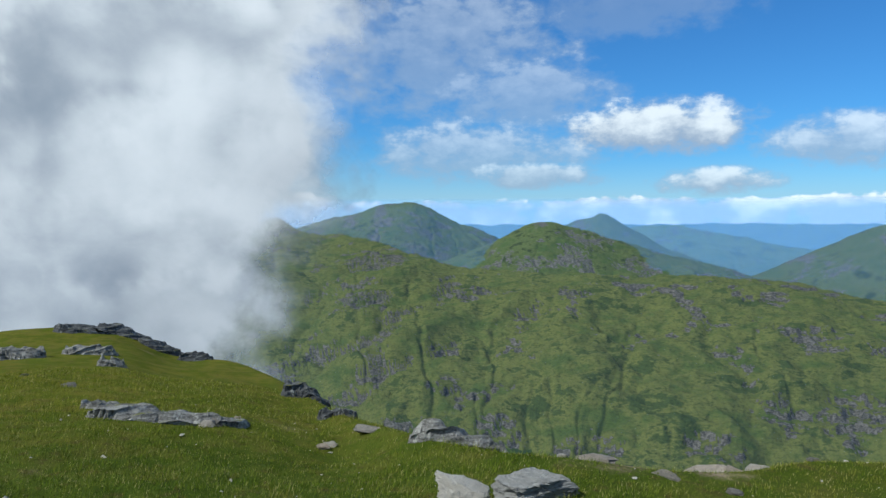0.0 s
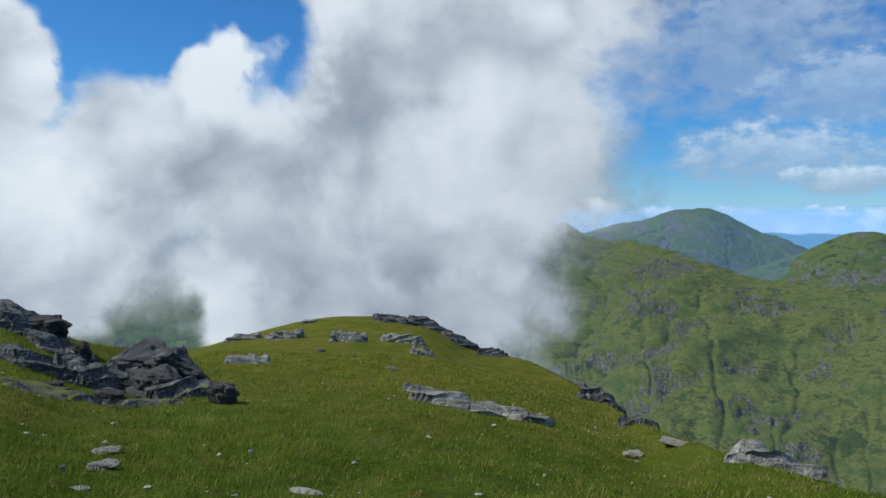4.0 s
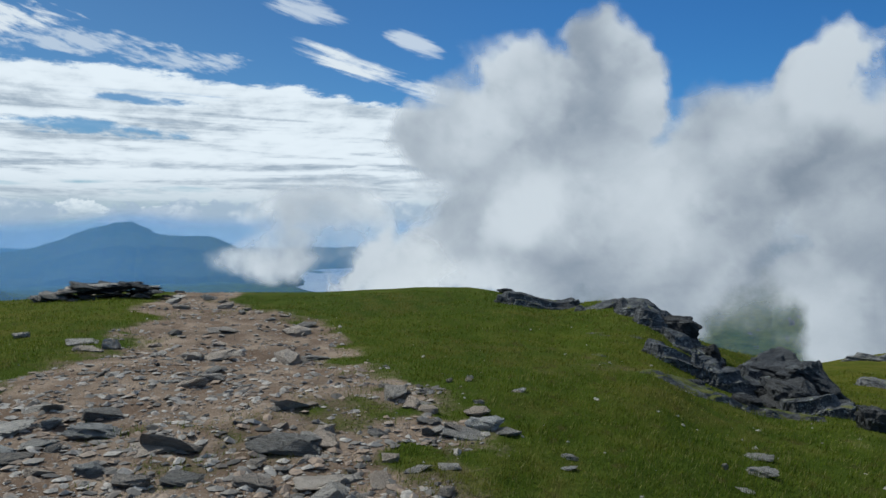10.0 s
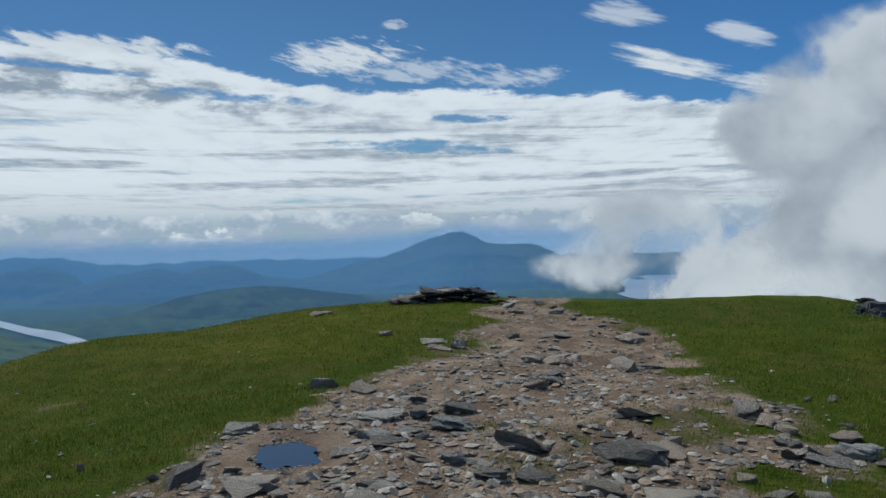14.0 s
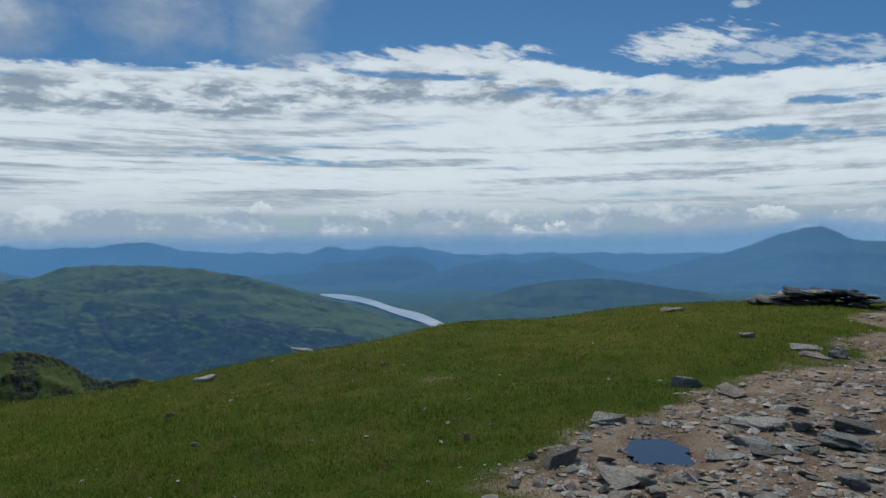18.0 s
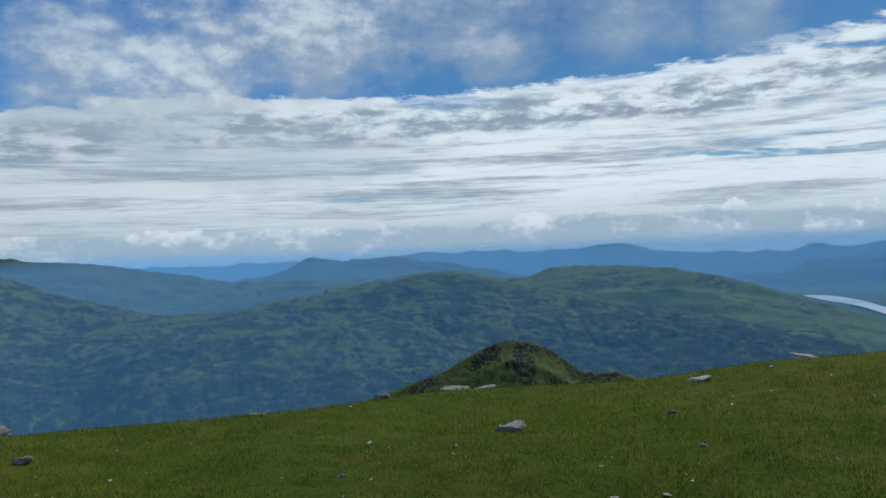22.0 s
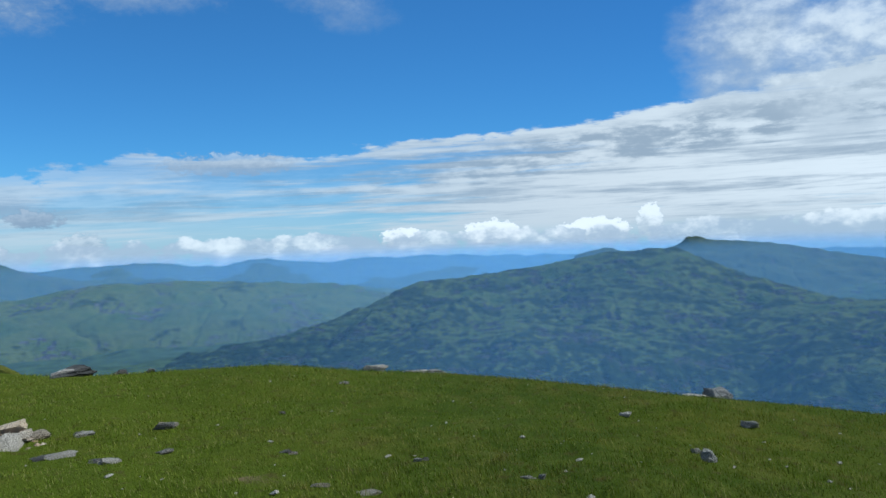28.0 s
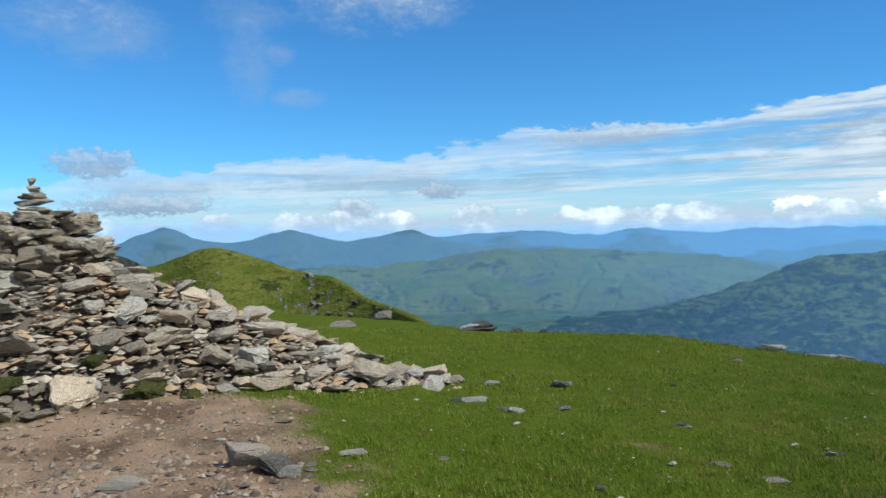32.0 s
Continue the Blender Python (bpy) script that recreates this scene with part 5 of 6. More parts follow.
PATH_SIDE = ((70.3, 7.02, 0.16, 0.05), (65.6, 7.32, 0.07, 0.05), (64.2, 7.31, 0.07, 0.05), (67.2, 6.27, 0.17, 0.07), (67.2, 5.72, 0.1, 0.08), (60.6, 7.06, 0.12, 0.03), (57.2, 5.5, 0.1, 0.04), (70.0, 5.2, 0.12, 0.08), (65.8, 5.03, 0.15, 0.05), (68.0, 4.93, 0.18, 0.05), (73.2, 4.79, 0.22, 0.07), (99.1, 15.08, 0.23, 0.07), (99.9, 14.9, 0.27, 0.09), (82.1, 11.09, 0.41, 0.07), (88.1, 9.2, 0.21, 0.05), (80.6, 7.34, 0.2, 0.05), (90.6, 8.55, 0.25, 0.05))
lay("stone", "grey stone at the edge of the gravel path", "stone", "stones beside the path", BITS, PATH_SIDE)
EAST_STONES = ((147.5, 8.67, 0.35, 0.12), (136.1, 8.68, 0.1, 0.05), (134.5, 7.15, 0.08, 0.04), (115.5, 6.09, 0.06, 0.06), (121.0, 10.62, 0.09, 0.05), (126.5, 12.58, 0.56, 0.09), (133.9, 10.91, 0.32, 0.08), (149.1, 12.21, 0.46, 0.07), (151.1, 12.21, 0.55, 0.09))
lay("stone", "small pale stone on the grass slope", "stone", "stones on the turf", PALES, EAST_STONES)
NORTH_STONES = ((206.0, 13.06, 0.44, 0.14), (202.7, 12.59, 0.56, 0.09), (201.4, 12.41, 0.37, 0.1), (181.8, 10.76, 0.4, 0.18), (183.3, 10.76, 0.32, 0.06), (186.3, 10.83, 0.24, 0.04), (188.3, 9.11, 0.15, 0.05), (180.1, 9.04, 0.2, 0.09), (183.2, 7.29, 0.15, 0.13), (183.9, 7.66, 0.11, 0.06), (203.4, 6.86, 0.08, 0.04), (195.7, 6.26, 0.14, 0.04), (194.8, 6.28, 0.06, 0.05), (156.6, 11.72, 0.26, 0.11), (165.5, 10.87, 0.32, 0.05))
lay("rock", "weathered pale rock on the open turf", "rock", "rocks on the north turf", PALES, NORTH_STONES)
NORTH_EDGE = ((226.4, 15.78, 0.82, 0.23), (223.4, 15.4, 0.3, 0.11), (221.6, 15.34, 0.18, 0.09), (220.6, 9.31, 0.25, 0.1), (224.4, 7.92, 0.29, 0.06), (212.6, 7.39, 0.14, 0.04), (202.8, 6.88, 0.07, 0.04), (227.4, 8.66, 0.38, 0.06), (220.7, 7.98, 0.15, 0.03), (225.8, 9.66, 0.16, 0.06), (208.3, 11.49, 0.19, 0.04), (212.7, 9.29, 0.08, 0.03), (210.6, 6.25, 0.11, 0.03))
lay("rock", "grey rock along the edge of the turf", "rock", "rocks on the north turf", KNOLLS, NORTH_EDGE)
CAIRN_EDGE = ((220.3, 9.43, 0.22, 0.07), (223.9, 7.83, 0.23, 0.07), (226.8, 8.57, 0.29, 0.05), (225.5, 9.6, 0.2, 0.06), (220.4, 7.93, 0.14, 0.04), (210.1, 6.23, 0.12, 0.04), (207.1, 5.92, 0.22, 0.04), (229.1, 6.18, 0.09, 0.04), (218.2, 5.41, 0.08, 0.04), (235.7, 6.26, 0.27, 0.06), (238.4, 6.01, 0.1, 0.04), (226.6, 15.85, 0.65, 0.19), (233.6, 19.13, 0.57, 0.23), (236.5, 16.74, 0.62, 0.17), (212.2, 7.34, 0.13, 0.03), (249.8, 5.93, 0.52, 0.1), (240.5, 7.54, 0.22, 0.04))
lay("rock", "loose grey rock near the cairn", "rock", "loose rocks by the cairn", SLABS, CAIRN_EDGE)


def dot_flank():
    """Pale rocks along the falling edge of the hillock."""
    rng = np.random.default_rng(12)
    for _ in range(34):
        b, down = rng.uniform(232.6, 239.8), rng.uniform(0.3, 5) ** 1.2
        far = float(along(np.float64(b), FLANK, 1))
        z = TALL + far * math.tan(radians(float(along(np.float64(b), FLANK, 2)))) - 0.61 * down
        x, y, _ = spot(b, far - down)
        w = rng.uniform(0.25, 0.75)
        ob = new("rock", KNOLLS[rng.integers(len(KNOLLS))])
        ob.matrix_world = pose(x, y, z, rng.uniform(-15, 15), 20, b + rng.uniform(-40, 40)) @ Matrix.Diagonal((w, w * 0.8, w * rng.uniform(0.4, 0.7), 1))
        tagged(ob, "pale rock on the hillock's flank", "rock", "rocks on the hillock")


lay("rock", "brown-grey wedge of rock lying on bare soil", "rock", "stones by the cairn", SLABS, ((242.6, 6.05, 0.32, 0.15), (240.9, 5.85, 0.26, 0.11), (239.8, 5.75, 0.18, 0.07)), 0.8, 0.2, 30, 10, True)
dot_flank()


def heap(u, v):
    """Height of the cairn's rubble: u metres to its thin end, v metres away from the path."""
    d = np.hypot(u, v * np.where(v < 0, 2.1, 1.0))
    cone = 1.85 - 0.42 * d
    spire = np.minimum(2.16, 2.16 - 1.6 * (d - 0.5))
    tail_v = v + 0.62 * (u - 0.8)
    tail = 0.62 - 0.115 * np.maximum(u, 0) - 0.32 * np.abs(tail_v) - np.maximum(u - 4.5, 0) * 0.6
    tail = np.where(u > 0, tail, -1)
    return np.maximum(np.maximum(cone, spire), tail)


CAIRN_AT = (256.2, 11.1)


def cairn_point(u, v):
    """From the heap's own axes to the hilltop."""
    x, y, _ = spot(*CAIRN_AT)
    b = radians(CAIRN_AT[0])
    return x + u * math.cos(b) - v * math.sin(b), y + u * math.sin(b) + v * math.cos(b)


def cairn_axes(x, y):
    ox, oy, _ = spot(*CAIRN_AT)
    b = radians(CAIRN_AT[0])
    return (x - ox) * math.cos(b) + (y - oy) * math.sin(b), -(x - ox) * math.sin(b) + (y - oy) * math.cos(b)


def make_cairn():
    rng = np.random.default_rng(5)
    x, y, z = spot(*CAIRN_AT)
    cairn = new("cairn")
    cairn.location = (x, y, z)
    tagged(cairn, "tall summit cairn of heaped broken grey and tan stones", "cairn")
    back = Matrix.Translation((-x, -y, -z))
    kinds = [stone_mesh("stone", CAIRN_STONE, 120 + i, 2, 20, 0.07, 0.11, 0.66) for i in range(16)]

    def put(m, mesh):
        ob = new("stone", mesh)
        ob.parent = cairn
        ob.matrix_basis = back @ m

    # heaped core under the stones, dark so the gaps read as shadow
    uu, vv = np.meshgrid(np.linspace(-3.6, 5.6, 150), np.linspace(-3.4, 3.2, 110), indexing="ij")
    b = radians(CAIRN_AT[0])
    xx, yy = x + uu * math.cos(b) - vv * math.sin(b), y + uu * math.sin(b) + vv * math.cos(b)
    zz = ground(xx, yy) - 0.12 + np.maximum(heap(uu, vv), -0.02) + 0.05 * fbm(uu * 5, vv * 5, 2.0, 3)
    core = new("core", grid_mesh("core", xx - x, yy - y, zz - z, CORE_SHADE, False))
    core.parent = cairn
    tagged(core, "packed core, coloured dark as shadow between the stones")
    placed, tries = [], 0
    while len(placed) < 215 and tries < 40000:
        tries += 1
        u, v = rng.uniform(-1.9, 5.2), rng.uniform(-3.3, 1.2)
        h = float(heap(np.float64(u), np.float64(v)))
        if h < -0.03 or (v > 0.5 and u < 1.2):
            continue
        w = rng.choice([0.20, 0.30, 0.42, 0.56], p=[0.22, 0.30, 0.28, 0.20]) * (0.75 if h > 1.3 else 1.0)
        if any((u - p) ** 2 + (v - q) ** 2 + (h - k) ** 2 < (0.27 * (w + s)) ** 2 for p, q, k, s in placed):
            continue
        placed.append((u, v, h, w))
        su = float(heap(np.float64(u + 0.08), np.float64(v)) - heap(np.float64(u - 0.08), np.float64(v))) / 0.16
        sv = float(heap(np.float64(u), np.float64(v + 0.08)) - heap(np.float64(u), np.float64(v - 0.08))) / 0.16
        px, py = cairn_point(u, v)
        k = 0.45 if h < 1.5 else 0.2
        lean = pose(0, 0, 0, 0, 0, CAIRN_AT[0]) @ pose(0, 0, 0, math.degrees(math.atan(sv)) * k + rng.uniform(-16, 16), -math.degrees(math.atan(su)) * k + rng.uniform(-16, 16), rng.uniform(0, 360))
        m = Matrix.Translation((px, py, float(ground(px, py)) + max(h, 0) + w * 0.07)) @ lean @ Matrix.Diagonal((w, w * rng.uniform(0.55, 0.95), w * rng.uniform(0.16, 0.42), 1))
        put(m, kinds[rng.integers(16)])
    for k in range(90):
        side, h = rng.uniform(math.radians(-75), math.radians(75)), 1.0 + 1.16 * (k + 0.5) / 90
        d = 0.5 + (2.16 - h) / 1.6
        u, v = d * math.sin(side), -d * math.cos(side) / 2.1
        px, py = cairn_point(u, v)
        w = rng.choice([0.22, 0.32, 0.46])
        put(Matrix.Translation((px, py, float(ground(px, py)) + h)) @ pose(0, 0, 0, rng.uniform(-9, 9), rng.uniform(-9, 9), rng.uniform(0, 360)) @ Matrix.Diagonal((w, w * rng.uniform(0.6, 0.95), w * rng.uniform(0.22, 0.5), 1)), kinds[rng.integers(16)])
    # stacked flat stones at the very top
    for k, (w, up) in enumerate(((0.62, 2.24), (0.50, 2.33), (0.36, 2.41), (0.22, 2.50), (0.16, 2.59))):
        put(Matrix.Translation((x + 0.03 * (-1) ** k, y, z + up)) @ pose(0, 0, 0, 3 * (-1) ** k, 4, 50 * k) @ Matrix.Diagonal((w, w * 0.75, 0.09 + 0.02 * (k == 4), 1)), kinds[k])


make_cairn()


def moss_material():
    m, tree, shader = material("moss", 1.0)
    at = place_net(tree)
    tuft, fine = noise_net(tree, at, 7.0, 5.0), noise_net(tree, at, 40.0, 4.0)
    base = mix_net(tree, tuft.step(0.35, 0.65), (0.060, 0.075, 0.012), (0.125, 0.115, 0.030))
    tree.links.new(mix_net(tree, fine.step(0.4, 0.7, 0.0, 0.6), base, (0.035, 0.042, 0.010)), shader.inputs["Base Color"])
    bump(tree, shader, fine + tuft, 1.0, 0.06)
    return m


def make_moss():
    """Clumps of moss and short grass wedged between the cairn's lowest stones."""
    mesh = stone_mesh("moss", moss_material(), 300, 3, 30, 0.0, 0.10, 0.9)
    for u, v, w, h in ((1.05, -1.95, 0.55, 0.22), (1.5, -2.05, 0.4, 0.18), (-0.35, -1.75, 0.5, 0.2), (-1.1, -1.9, 0.4, 0.2), (0.55, -1.6, 0.3, 0.14), (2.2, -1.6, 0.35, 0.14), (-0.75, -1.35, 0.35, 0.16)):
        x, y = cairn_point(u, v)
        ob = new("moss_clump", mesh)
        z = float(ground(x, y)) + max(float(heap(np.float64(u), np.float64(v))), 0)
        ob.matrix_world = pose(x, y, z, 0, 0, CAIRN_AT[0] + 40 * u) @ Matrix.Diagonal((w, w * 0.7, h, 1))
        tagged(ob, "olive-green moss clump at the foot of the cairn", "moss", "moss by the cairn")


make_moss()


def scatter(name, label, mat, count, seed, accept, size, flat, sink=0.3, heaped=False):
    """Many small chips of stone in one mesh."""
    rng = np.random.default_rng(seed)
    x, y = accept(rng, count)
    n = len(x)
    z = ground(x, y)
    if heaped:
        z = z + np.maximum(heap(*cairn_axes(x, y)), 0) - 0.07
    shape = np.array([(1, 0, 0), (0.45, 0.8, 0.2), (-0.6, 0.75, -0.1), (-1, -0.1, 0.1), (-0.4, -0.85, 0), (0.6, -0.7, 0.15), (0.15, 0.1, 1), (0, 0, -1)], float)
    faces = np.array([(0, 1, 6), (1, 2, 6), (2, 3, 6), (3, 4, 6), (4, 5, 6), (5, 0, 6), (1, 0, 7), (2, 1, 7), (3, 2, 7), (4, 3, 7), (5, 4, 7), (0, 5, 7)])
    w = size[0] * (size[1] / size[0]) ** (rng.uniform(size=n) ** 2.2) / 2
    a = rng.uniform(0, 2 * np.pi, n)
    p = shape[None] * (1 + rng.uniform(-0.3, 0.3, (n, 8, 1)))
    px, py = p[..., 0] * w[:, None], p[..., 1] * (w * rng.uniform(0.5, 1, n))[:, None]
    pz = p[..., 2] * (w * rng.uniform(*flat, n))[:, None] + px * rng.uniform(-0.25, 0.25, (n, 1))
    vx = x[:, None] + px * np.cos(a)[:, None] - py * np.sin(a)[:, None]
    vy = y[:, None] + px * np.sin(a)[:, None] + py * np.cos(a)[:, None]
    vz = z[:, None] + pz + (w * (0.5 - sink) * 0.5)[:, None]
    points = np.stack((vx, vy, vz), -1).reshape(-1, 3)
    tris = (faces[None] + 8 * np.arange(n)[:, None, None]).reshape(-1, 3)
    mesh = tri_mesh(name, points, tris, mat)
    return tagged(new(name, mesh), label, "stones", kind="stuff")


def tri_mesh(name, points, tris, mat, smooth=False):
    mesh = bpy.data.meshes.new(name)
    mesh.vertices.add(len(points))
    mesh.vertices.foreach_set("co", points.reshape(-1).astype(np.float32))
    mesh.loops.add(tris.size)
    mesh.loops.foreach_set("vertex_index", tris.reshape(-1).astype(np.int32))
    mesh.polygons.add(len(tris))
    mesh.polygons.foreach_set("loop_start", np.arange(0, tris.size, 3, dtype=np.int32))
    mesh.update(calc_edges=True)
    mesh.polygons.foreach_set("use_smooth", np.full(len(tris), smooth))
    mesh.materials.append(mat)
    return mesh


def polar(rng, count, r0, r1, b0, b1):
    r = r0 * (r1 / r0) ** rng.uniform(size=count)
    b = np.radians(rng.uniform(b0, b1, count))
    return CENTRE[0] - r * np.sin(b), CENTRE[1] + r * np.cos(b)


def chip_material(name, dark, light, warm):
    m, tree, shader = material(name, 0.85)
    island = Net(tree, tree.nodes.new("ShaderNodeNewGeometry").outputs["Random Per Island"])
    fine = noise_net(tree, place_net(tree), 60.0, 4.0)
    base = mix_net(tree, island, dark, light)
    base = mix_net(tree, (island * 7.3).op("FRACT").step(0.6, 0.9), base, warm)
    tree.links.new(mix_net(tree, fine.step(0.4, 0.7, 0.0, 0.5), base, (0.10, 0.09, 0.085)), shader.inputs["Base Color"])
    return m


CHIPS = chip_material("stone_chips", (0.07, 0.060, 0.050), (0.50, 0.445, 0.375), (0.36, 0.26, 0.18))
SOIL_CHIPS = chip_material("soil_chips", (0.07, 0.05, 0.035), (0.34, 0.27, 0.20), (0.30, 0.20, 0.12))
SUMMIT_CHIPS = chip_material("summit_chips", (0.10, 0.072, 0.05), (0.48, 0.40, 0.305), (0.40, 0.26, 0.15))


def on_path(rng, count):
    x, y = polar(rng, count, 3.3, 19, 40, 122)
    nx, ny = polar(rng, count // 5, 0.8, 3.3, 0, 170)
    x, y = np.append(x, nx), np.append(y, ny)
    order = rng.permutation(len(x))
    x, y = x[order], y[order]
    keep = bare(x, y) > rng.uniform(0.35, 0.9, len(x))
    px, py, _ = spot(102.2, 5.72)
    keep &= np.hypot(x - px, y - py) > 0.46
    return x[keep], y[keep]


def on_soil(rng, count):
    x, y = polar(rng, count, 3.0, 11, 215, 285)
    keep = bare(x, y) > rng.uniform(0.35, 0.9, count)
    return x[keep], y[keep]


def on_turf(rng, count):
    x, y = polar(rng, count, 4, 13, -32, 264)
    return x, y


scatter("gravel", "loose grey and tan gravel on the worn path", CHIPS, 48000, 21, on_path, (0.014, 0.13), (0.2, 0.5))
scatter("gravel", "loose gravel and chips on the soil by the cairn", SOIL_CHIPS, 26000, 22, on_soil, (0.008, 0.10), (0.3, 0.7))
def on_heap(rng, count):
    u, v = rng.uniform(-2.6, 5.4, count), rng.uniform(-3.4, 1.4, count)
    keep = heap(u, v) > -0.06
    x, y = cairn_point(u[keep], v[keep])
    return x, y


scatter("rubble", "small broken stones filling the cairn's sides", SUMMIT_CHIPS, 9000, 24, on_heap, (0.07, 0.26), (0.2, 0.6), 0.0, True)
scatter("stone_chips", "small pale stones scattered in the grass", PALE_STONE, 700, 23, on_turf, (0.02, 0.08), (0.3, 0.7), 0.1)


def strew():
    """Single stones lying about on the path."""
    rng = np.random.default_rng(31)
    x, y = on_path(rng, 1600)
    x, y = x[np.hypot(x, y) > 3.2], y[np.hypot(x, y) > 3.2]
    for i in range(min(185, len(x))):
        w = 0.08 * 4.2 ** (rng.uniform() ** 1.6) * (1 + 0.04 * math.hypot(x[i], y[i]))
        ob = new("stone", (BITS + SLABS)[rng.integers(18)])
        h = w * rng.uniform(0.16, 0.40)
        ob.matrix_world = pose(x[i], y[i], float(ground(x[i], y[i])) + h * 0.2, *rng.uniform(-14, 14, 2), rng.uniform(0, 360)) @ Matrix.Diagonal((w, w * rng.uniform(0.5, 0.9), h, 1))
        tagged(ob, "flat grey stone lying loose on the gravel path", "stone", "stones in the path")


strew()


def make_puddle():
    x, y, z = POOL[0], POOL[1], POOL_LEVEL
    rim = 72
    a = np.linspace(0, 2 * np.pi, rim, endpoint=False)
    k = 1 + 0.25 * wave(np.cos(a) * 2 + 5, np.sin(a) * 2) + 0.16 * wave(np.cos(a) * 6, np.sin(a) * 6 + 3)
    turn = radians(102.2)
    across, away = 0.20 * k * np.cos(a), 0.34 * k * np.sin(a)
    points = np.stack((x + across * math.cos(turn) - away * math.sin(turn), y + across * math.sin(turn) + away * math.cos(turn), np.full(rim, z)), -1)
    points = np.vstack((points, [[x, y, z]]))
    tris = np.array([(i, (i + 1) % rim, rim) for i in range(rim)])
    ob = new("puddle", tri_mesh("puddle", points, tris, water_material("puddle_water", (0.045, 0.05, 0.06), 0.02)))
    tagged(ob, "small rain puddle reflecting blue sky beside the path", "puddle")


make_puddle()


# ring of pale chips added to paint the glints along the water's edge
def on_rim(rng, count):
    a, k = rng.uniform(0, 2 * np.pi, count), rng.normal(1.05, 0.10, count)
    turn = radians(102.2)
    across, away = 0.21 * k * np.cos(a), 0.35 * k * np.sin(a)
    return POOL[0] + across * math.cos(turn) - away * math.sin(turn), POOL[1] + across * math.sin(turn) + away * math.cos(turn)


scatter("pebbles", "pale pebbles round the puddle's rim standing in for glints", PALE_STONE, 420, 27, on_rim, (0.008, 0.035), (0.4, 0.8), 0.0)


# ---- grass ----
def blade_material():
    m = bpy.data.materials.new("grass_blades")
    m.use_nodes = True
    tree = m.node_tree
    tree.nodes.clear()
    out, mix = tree.nodes.new("ShaderNodeOutputMaterial"), tree.nodes.new("ShaderNodeMixShader")
    skin, thin = tree.nodes.new("ShaderNodeBsdfDiffuse"), tree.nodes.new("ShaderNodeBsdfTranslucent")
    island = Net(tree, tree.nodes.new("ShaderNodeNewGeometry").outputs["Random Per Island"])
    at = place_net(tree)
    patch, mid = noise_net(tree, at, 0.35, 6.0, 0.6), noise_net(tree, at, 2.2, 6.0, 0.6)
    base = mix_net(tree, (island * 0.6 + mid * 0.5).step(0.3, 0.8), (0.086, 0.128, 0.010), (0.140, 0.178, 0.020))
    base = mix_net(tree, (patch * 0.6 + mid * 0.5 + island * 0.12).step(0.58, 0.74, 0.0, 0.7), base, (0.215, 0.185, 0.042))
    # same tints on the blades, sunlit brightness included
    base = mix_net(tree, attribute(tree, "bright_green") * 0.7, base, mix_net(tree, (island * 0.6 + mid * 0.5).step(0.3, 0.8), (0.125, 0.188, 0.016), (0.218, 0.260, 0.036)))
    base = mix_net(tree, attribute(tree, "moss") * 0.7, base, mix_net(tree, (island * 0.6 + mid * 0.5).step(0.3, 0.8), (0.140, 0.162, 0.012), (0.240, 0.228, 0.034)))
    dead = noise_net(tree, at, 5.5, 4.0, 0.65)
    base = mix_net(tree, dead.step(0.53, 0.66, 0.0, 0.6), base, (0.125, 0.095, 0.026))
    pick = (island * 13.7).op("FRACT")
    base = mix_net(tree, pick.step(0.86, 0.90, 0.0, 0.75), base, (0.36, 0.32, 0.12))
    base = mix_net(tree, (pick + (dead - 0.5) * 0.8).step(0.30, 0.18, 0.0, 0.85), base, (0.032, 0.046, 0.004))
    tree.links.new(base, skin.inputs[0])
    tree.links.new(base, thin.inputs[0])
    mix.inputs[0].default_value = 0.28
    tree.links.new(skin.outputs[0], mix.inputs[1])
    tree.links.new(thin.outputs[0], mix.inputs[2])
    tree.links.new(mix.outputs[0], out.inputs[0])
    return m


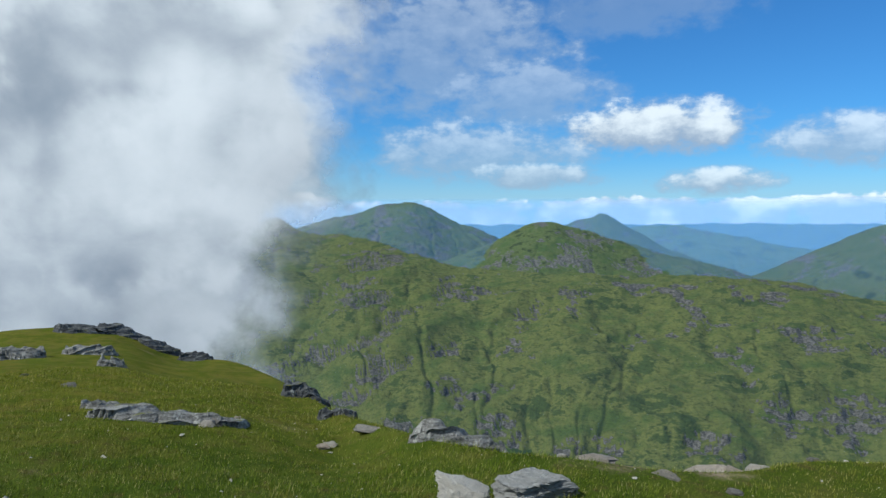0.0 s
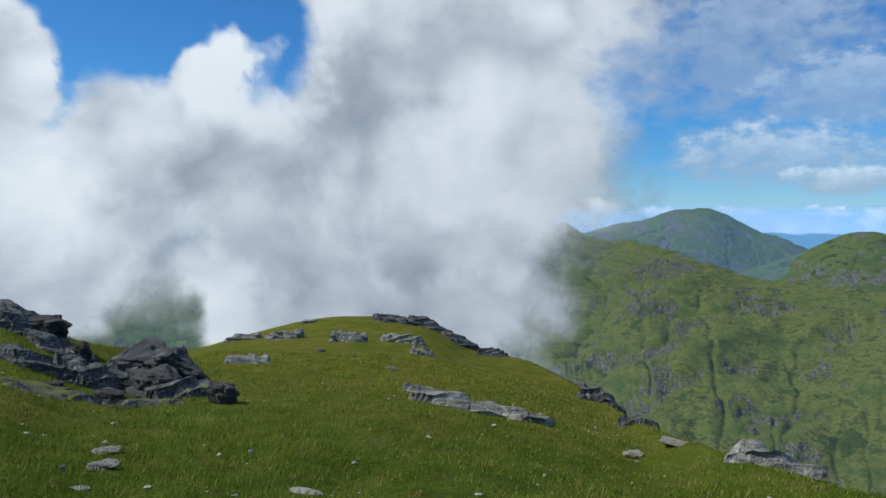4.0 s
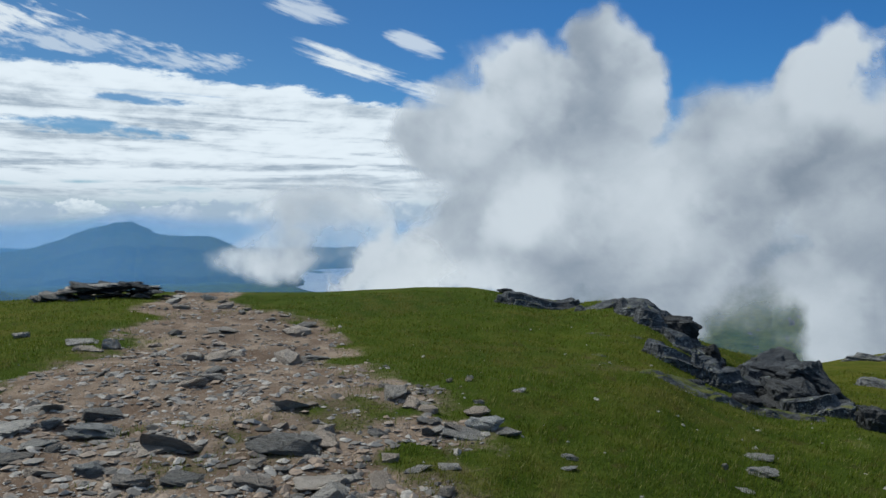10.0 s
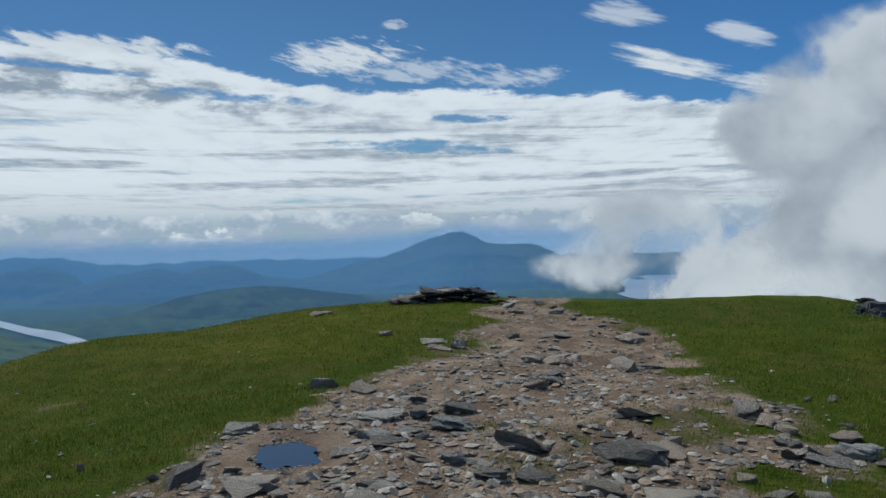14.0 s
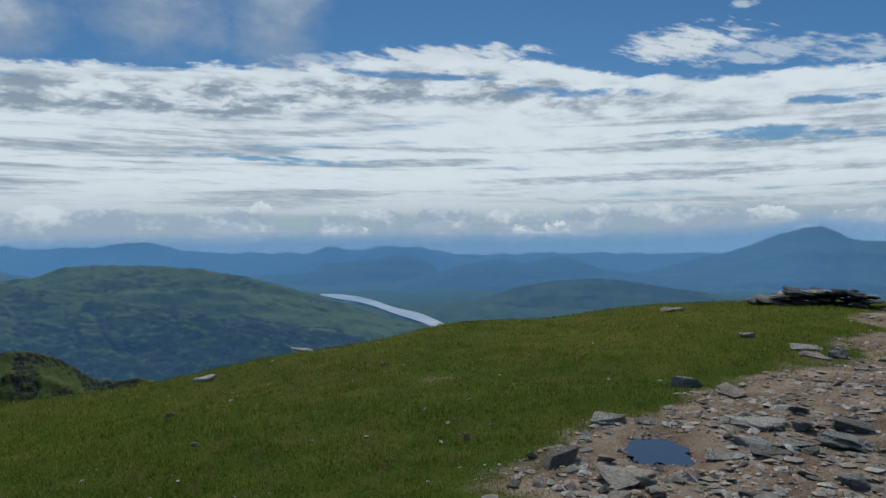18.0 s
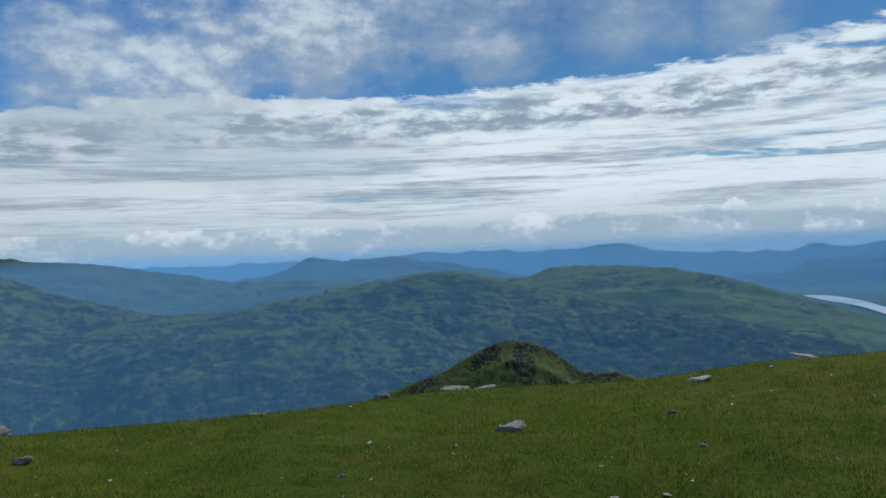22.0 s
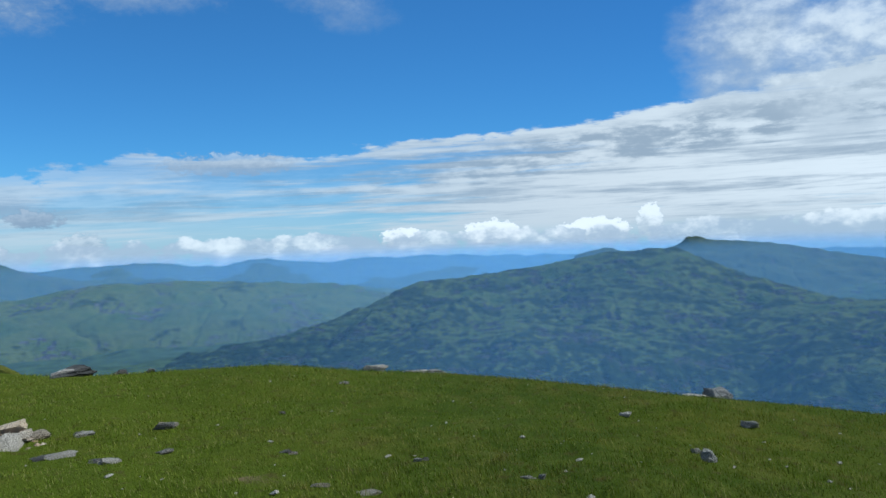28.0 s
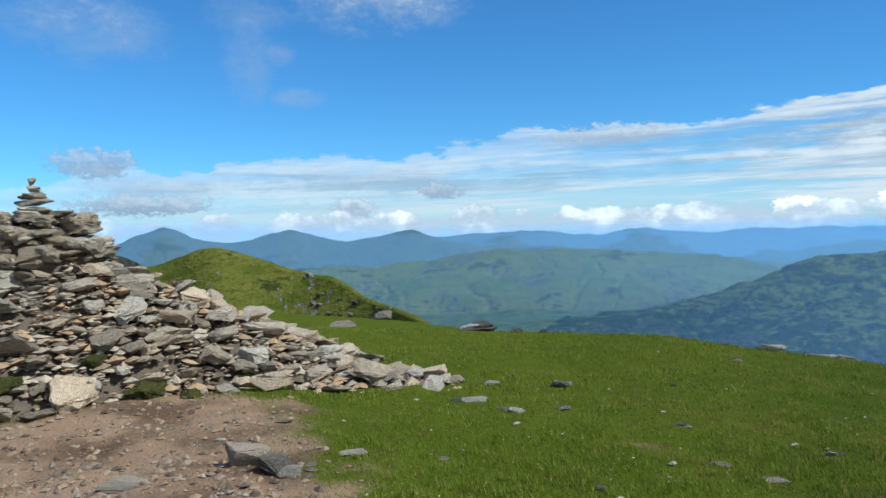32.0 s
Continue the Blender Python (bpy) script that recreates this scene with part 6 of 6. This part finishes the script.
def make_grass(count=1050000):
    rng = np.random.default_rng(77)
    x, y = polar(rng, count, 3.3, 17, -80, 280)
    close = rng.uniform(size=260000) ** 0.5 * 3.4, rng.uniform(0, 2 * np.pi, 260000)
    x, y = np.append(x, CENTRE[0] + close[0] * np.cos(close[1])), np.append(y, CENTRE[1] + close[0] * np.sin(close[1]))
    b, r = bearing_of(x, y), np.hypot(x - CENTRE[0], y - CENTRE[1])
    keep = (bare(x, y) < rng.uniform(0.12, 0.9, len(x)) ** 1.3) & (r < along(b, BROW, 1) * 1.04)
    cx, cy = cairn_axes(x, y)
    keep &= heap(cx, cy) < 0.02
    x, y, r = x[keep], y[keep], r[keep]
    n = len(x)
    z = ground(x, y)
    tall = (0.011 + 0.030 * rng.uniform(size=n) ** 2) * (1 + 0.35 * fbm(x * 0.8, y * 0.8, 3.0, 3) + 0.5 * np.clip(fbm(x * 4.5, y * 4.5, 4.0, 3), -0.8, 2)) * (1 + r / 40)
    wide = 0.0017 * (1 + r / 8)
    # leaned away from the sun: this shape darkens turf seen against it
    comb = math.radians(SUN_BEARING - 90)
    la = comb + rng.normal(0, 0.9, n) + 0.3 * fbm(x * 0.3, y * 0.3, 5.0, 2)
    lean = rng.uniform(0.1, 0.8, n)
    a = la + math.pi / 2 + rng.normal(0, 0.5, n)
    dirx, diry = np.cos(a), np.sin(a)
    p0 = np.stack((x - dirx * wide, y - diry * wide, z - 0.004), -1)
    p1 = np.stack((x + dirx * wide, y + diry * wide, z - 0.004), -1)
    p2 = np.stack((x + np.cos(la) * lean * tall, y + np.sin(la) * lean * tall, z + tall), -1)
    points = np.stack((p0, p1, p2), 1).reshape(-1, 3)
    tris = np.arange(3 * n).reshape(n, 3)
    mesh = tri_mesh("grass", points, tris, blade_material())
    for key, v in zip(("moss", "bright_green"), sward(x, y)):
        mesh.attributes.new(key, "FLOAT", "POINT").data.foreach_set("value", np.repeat(v, 3).astype(np.float32))
    ob = new("grass", mesh)
    tagged(ob, "short green and straw-coloured grass leaning away from the sun", "grass", kind="stuff")


make_grass()
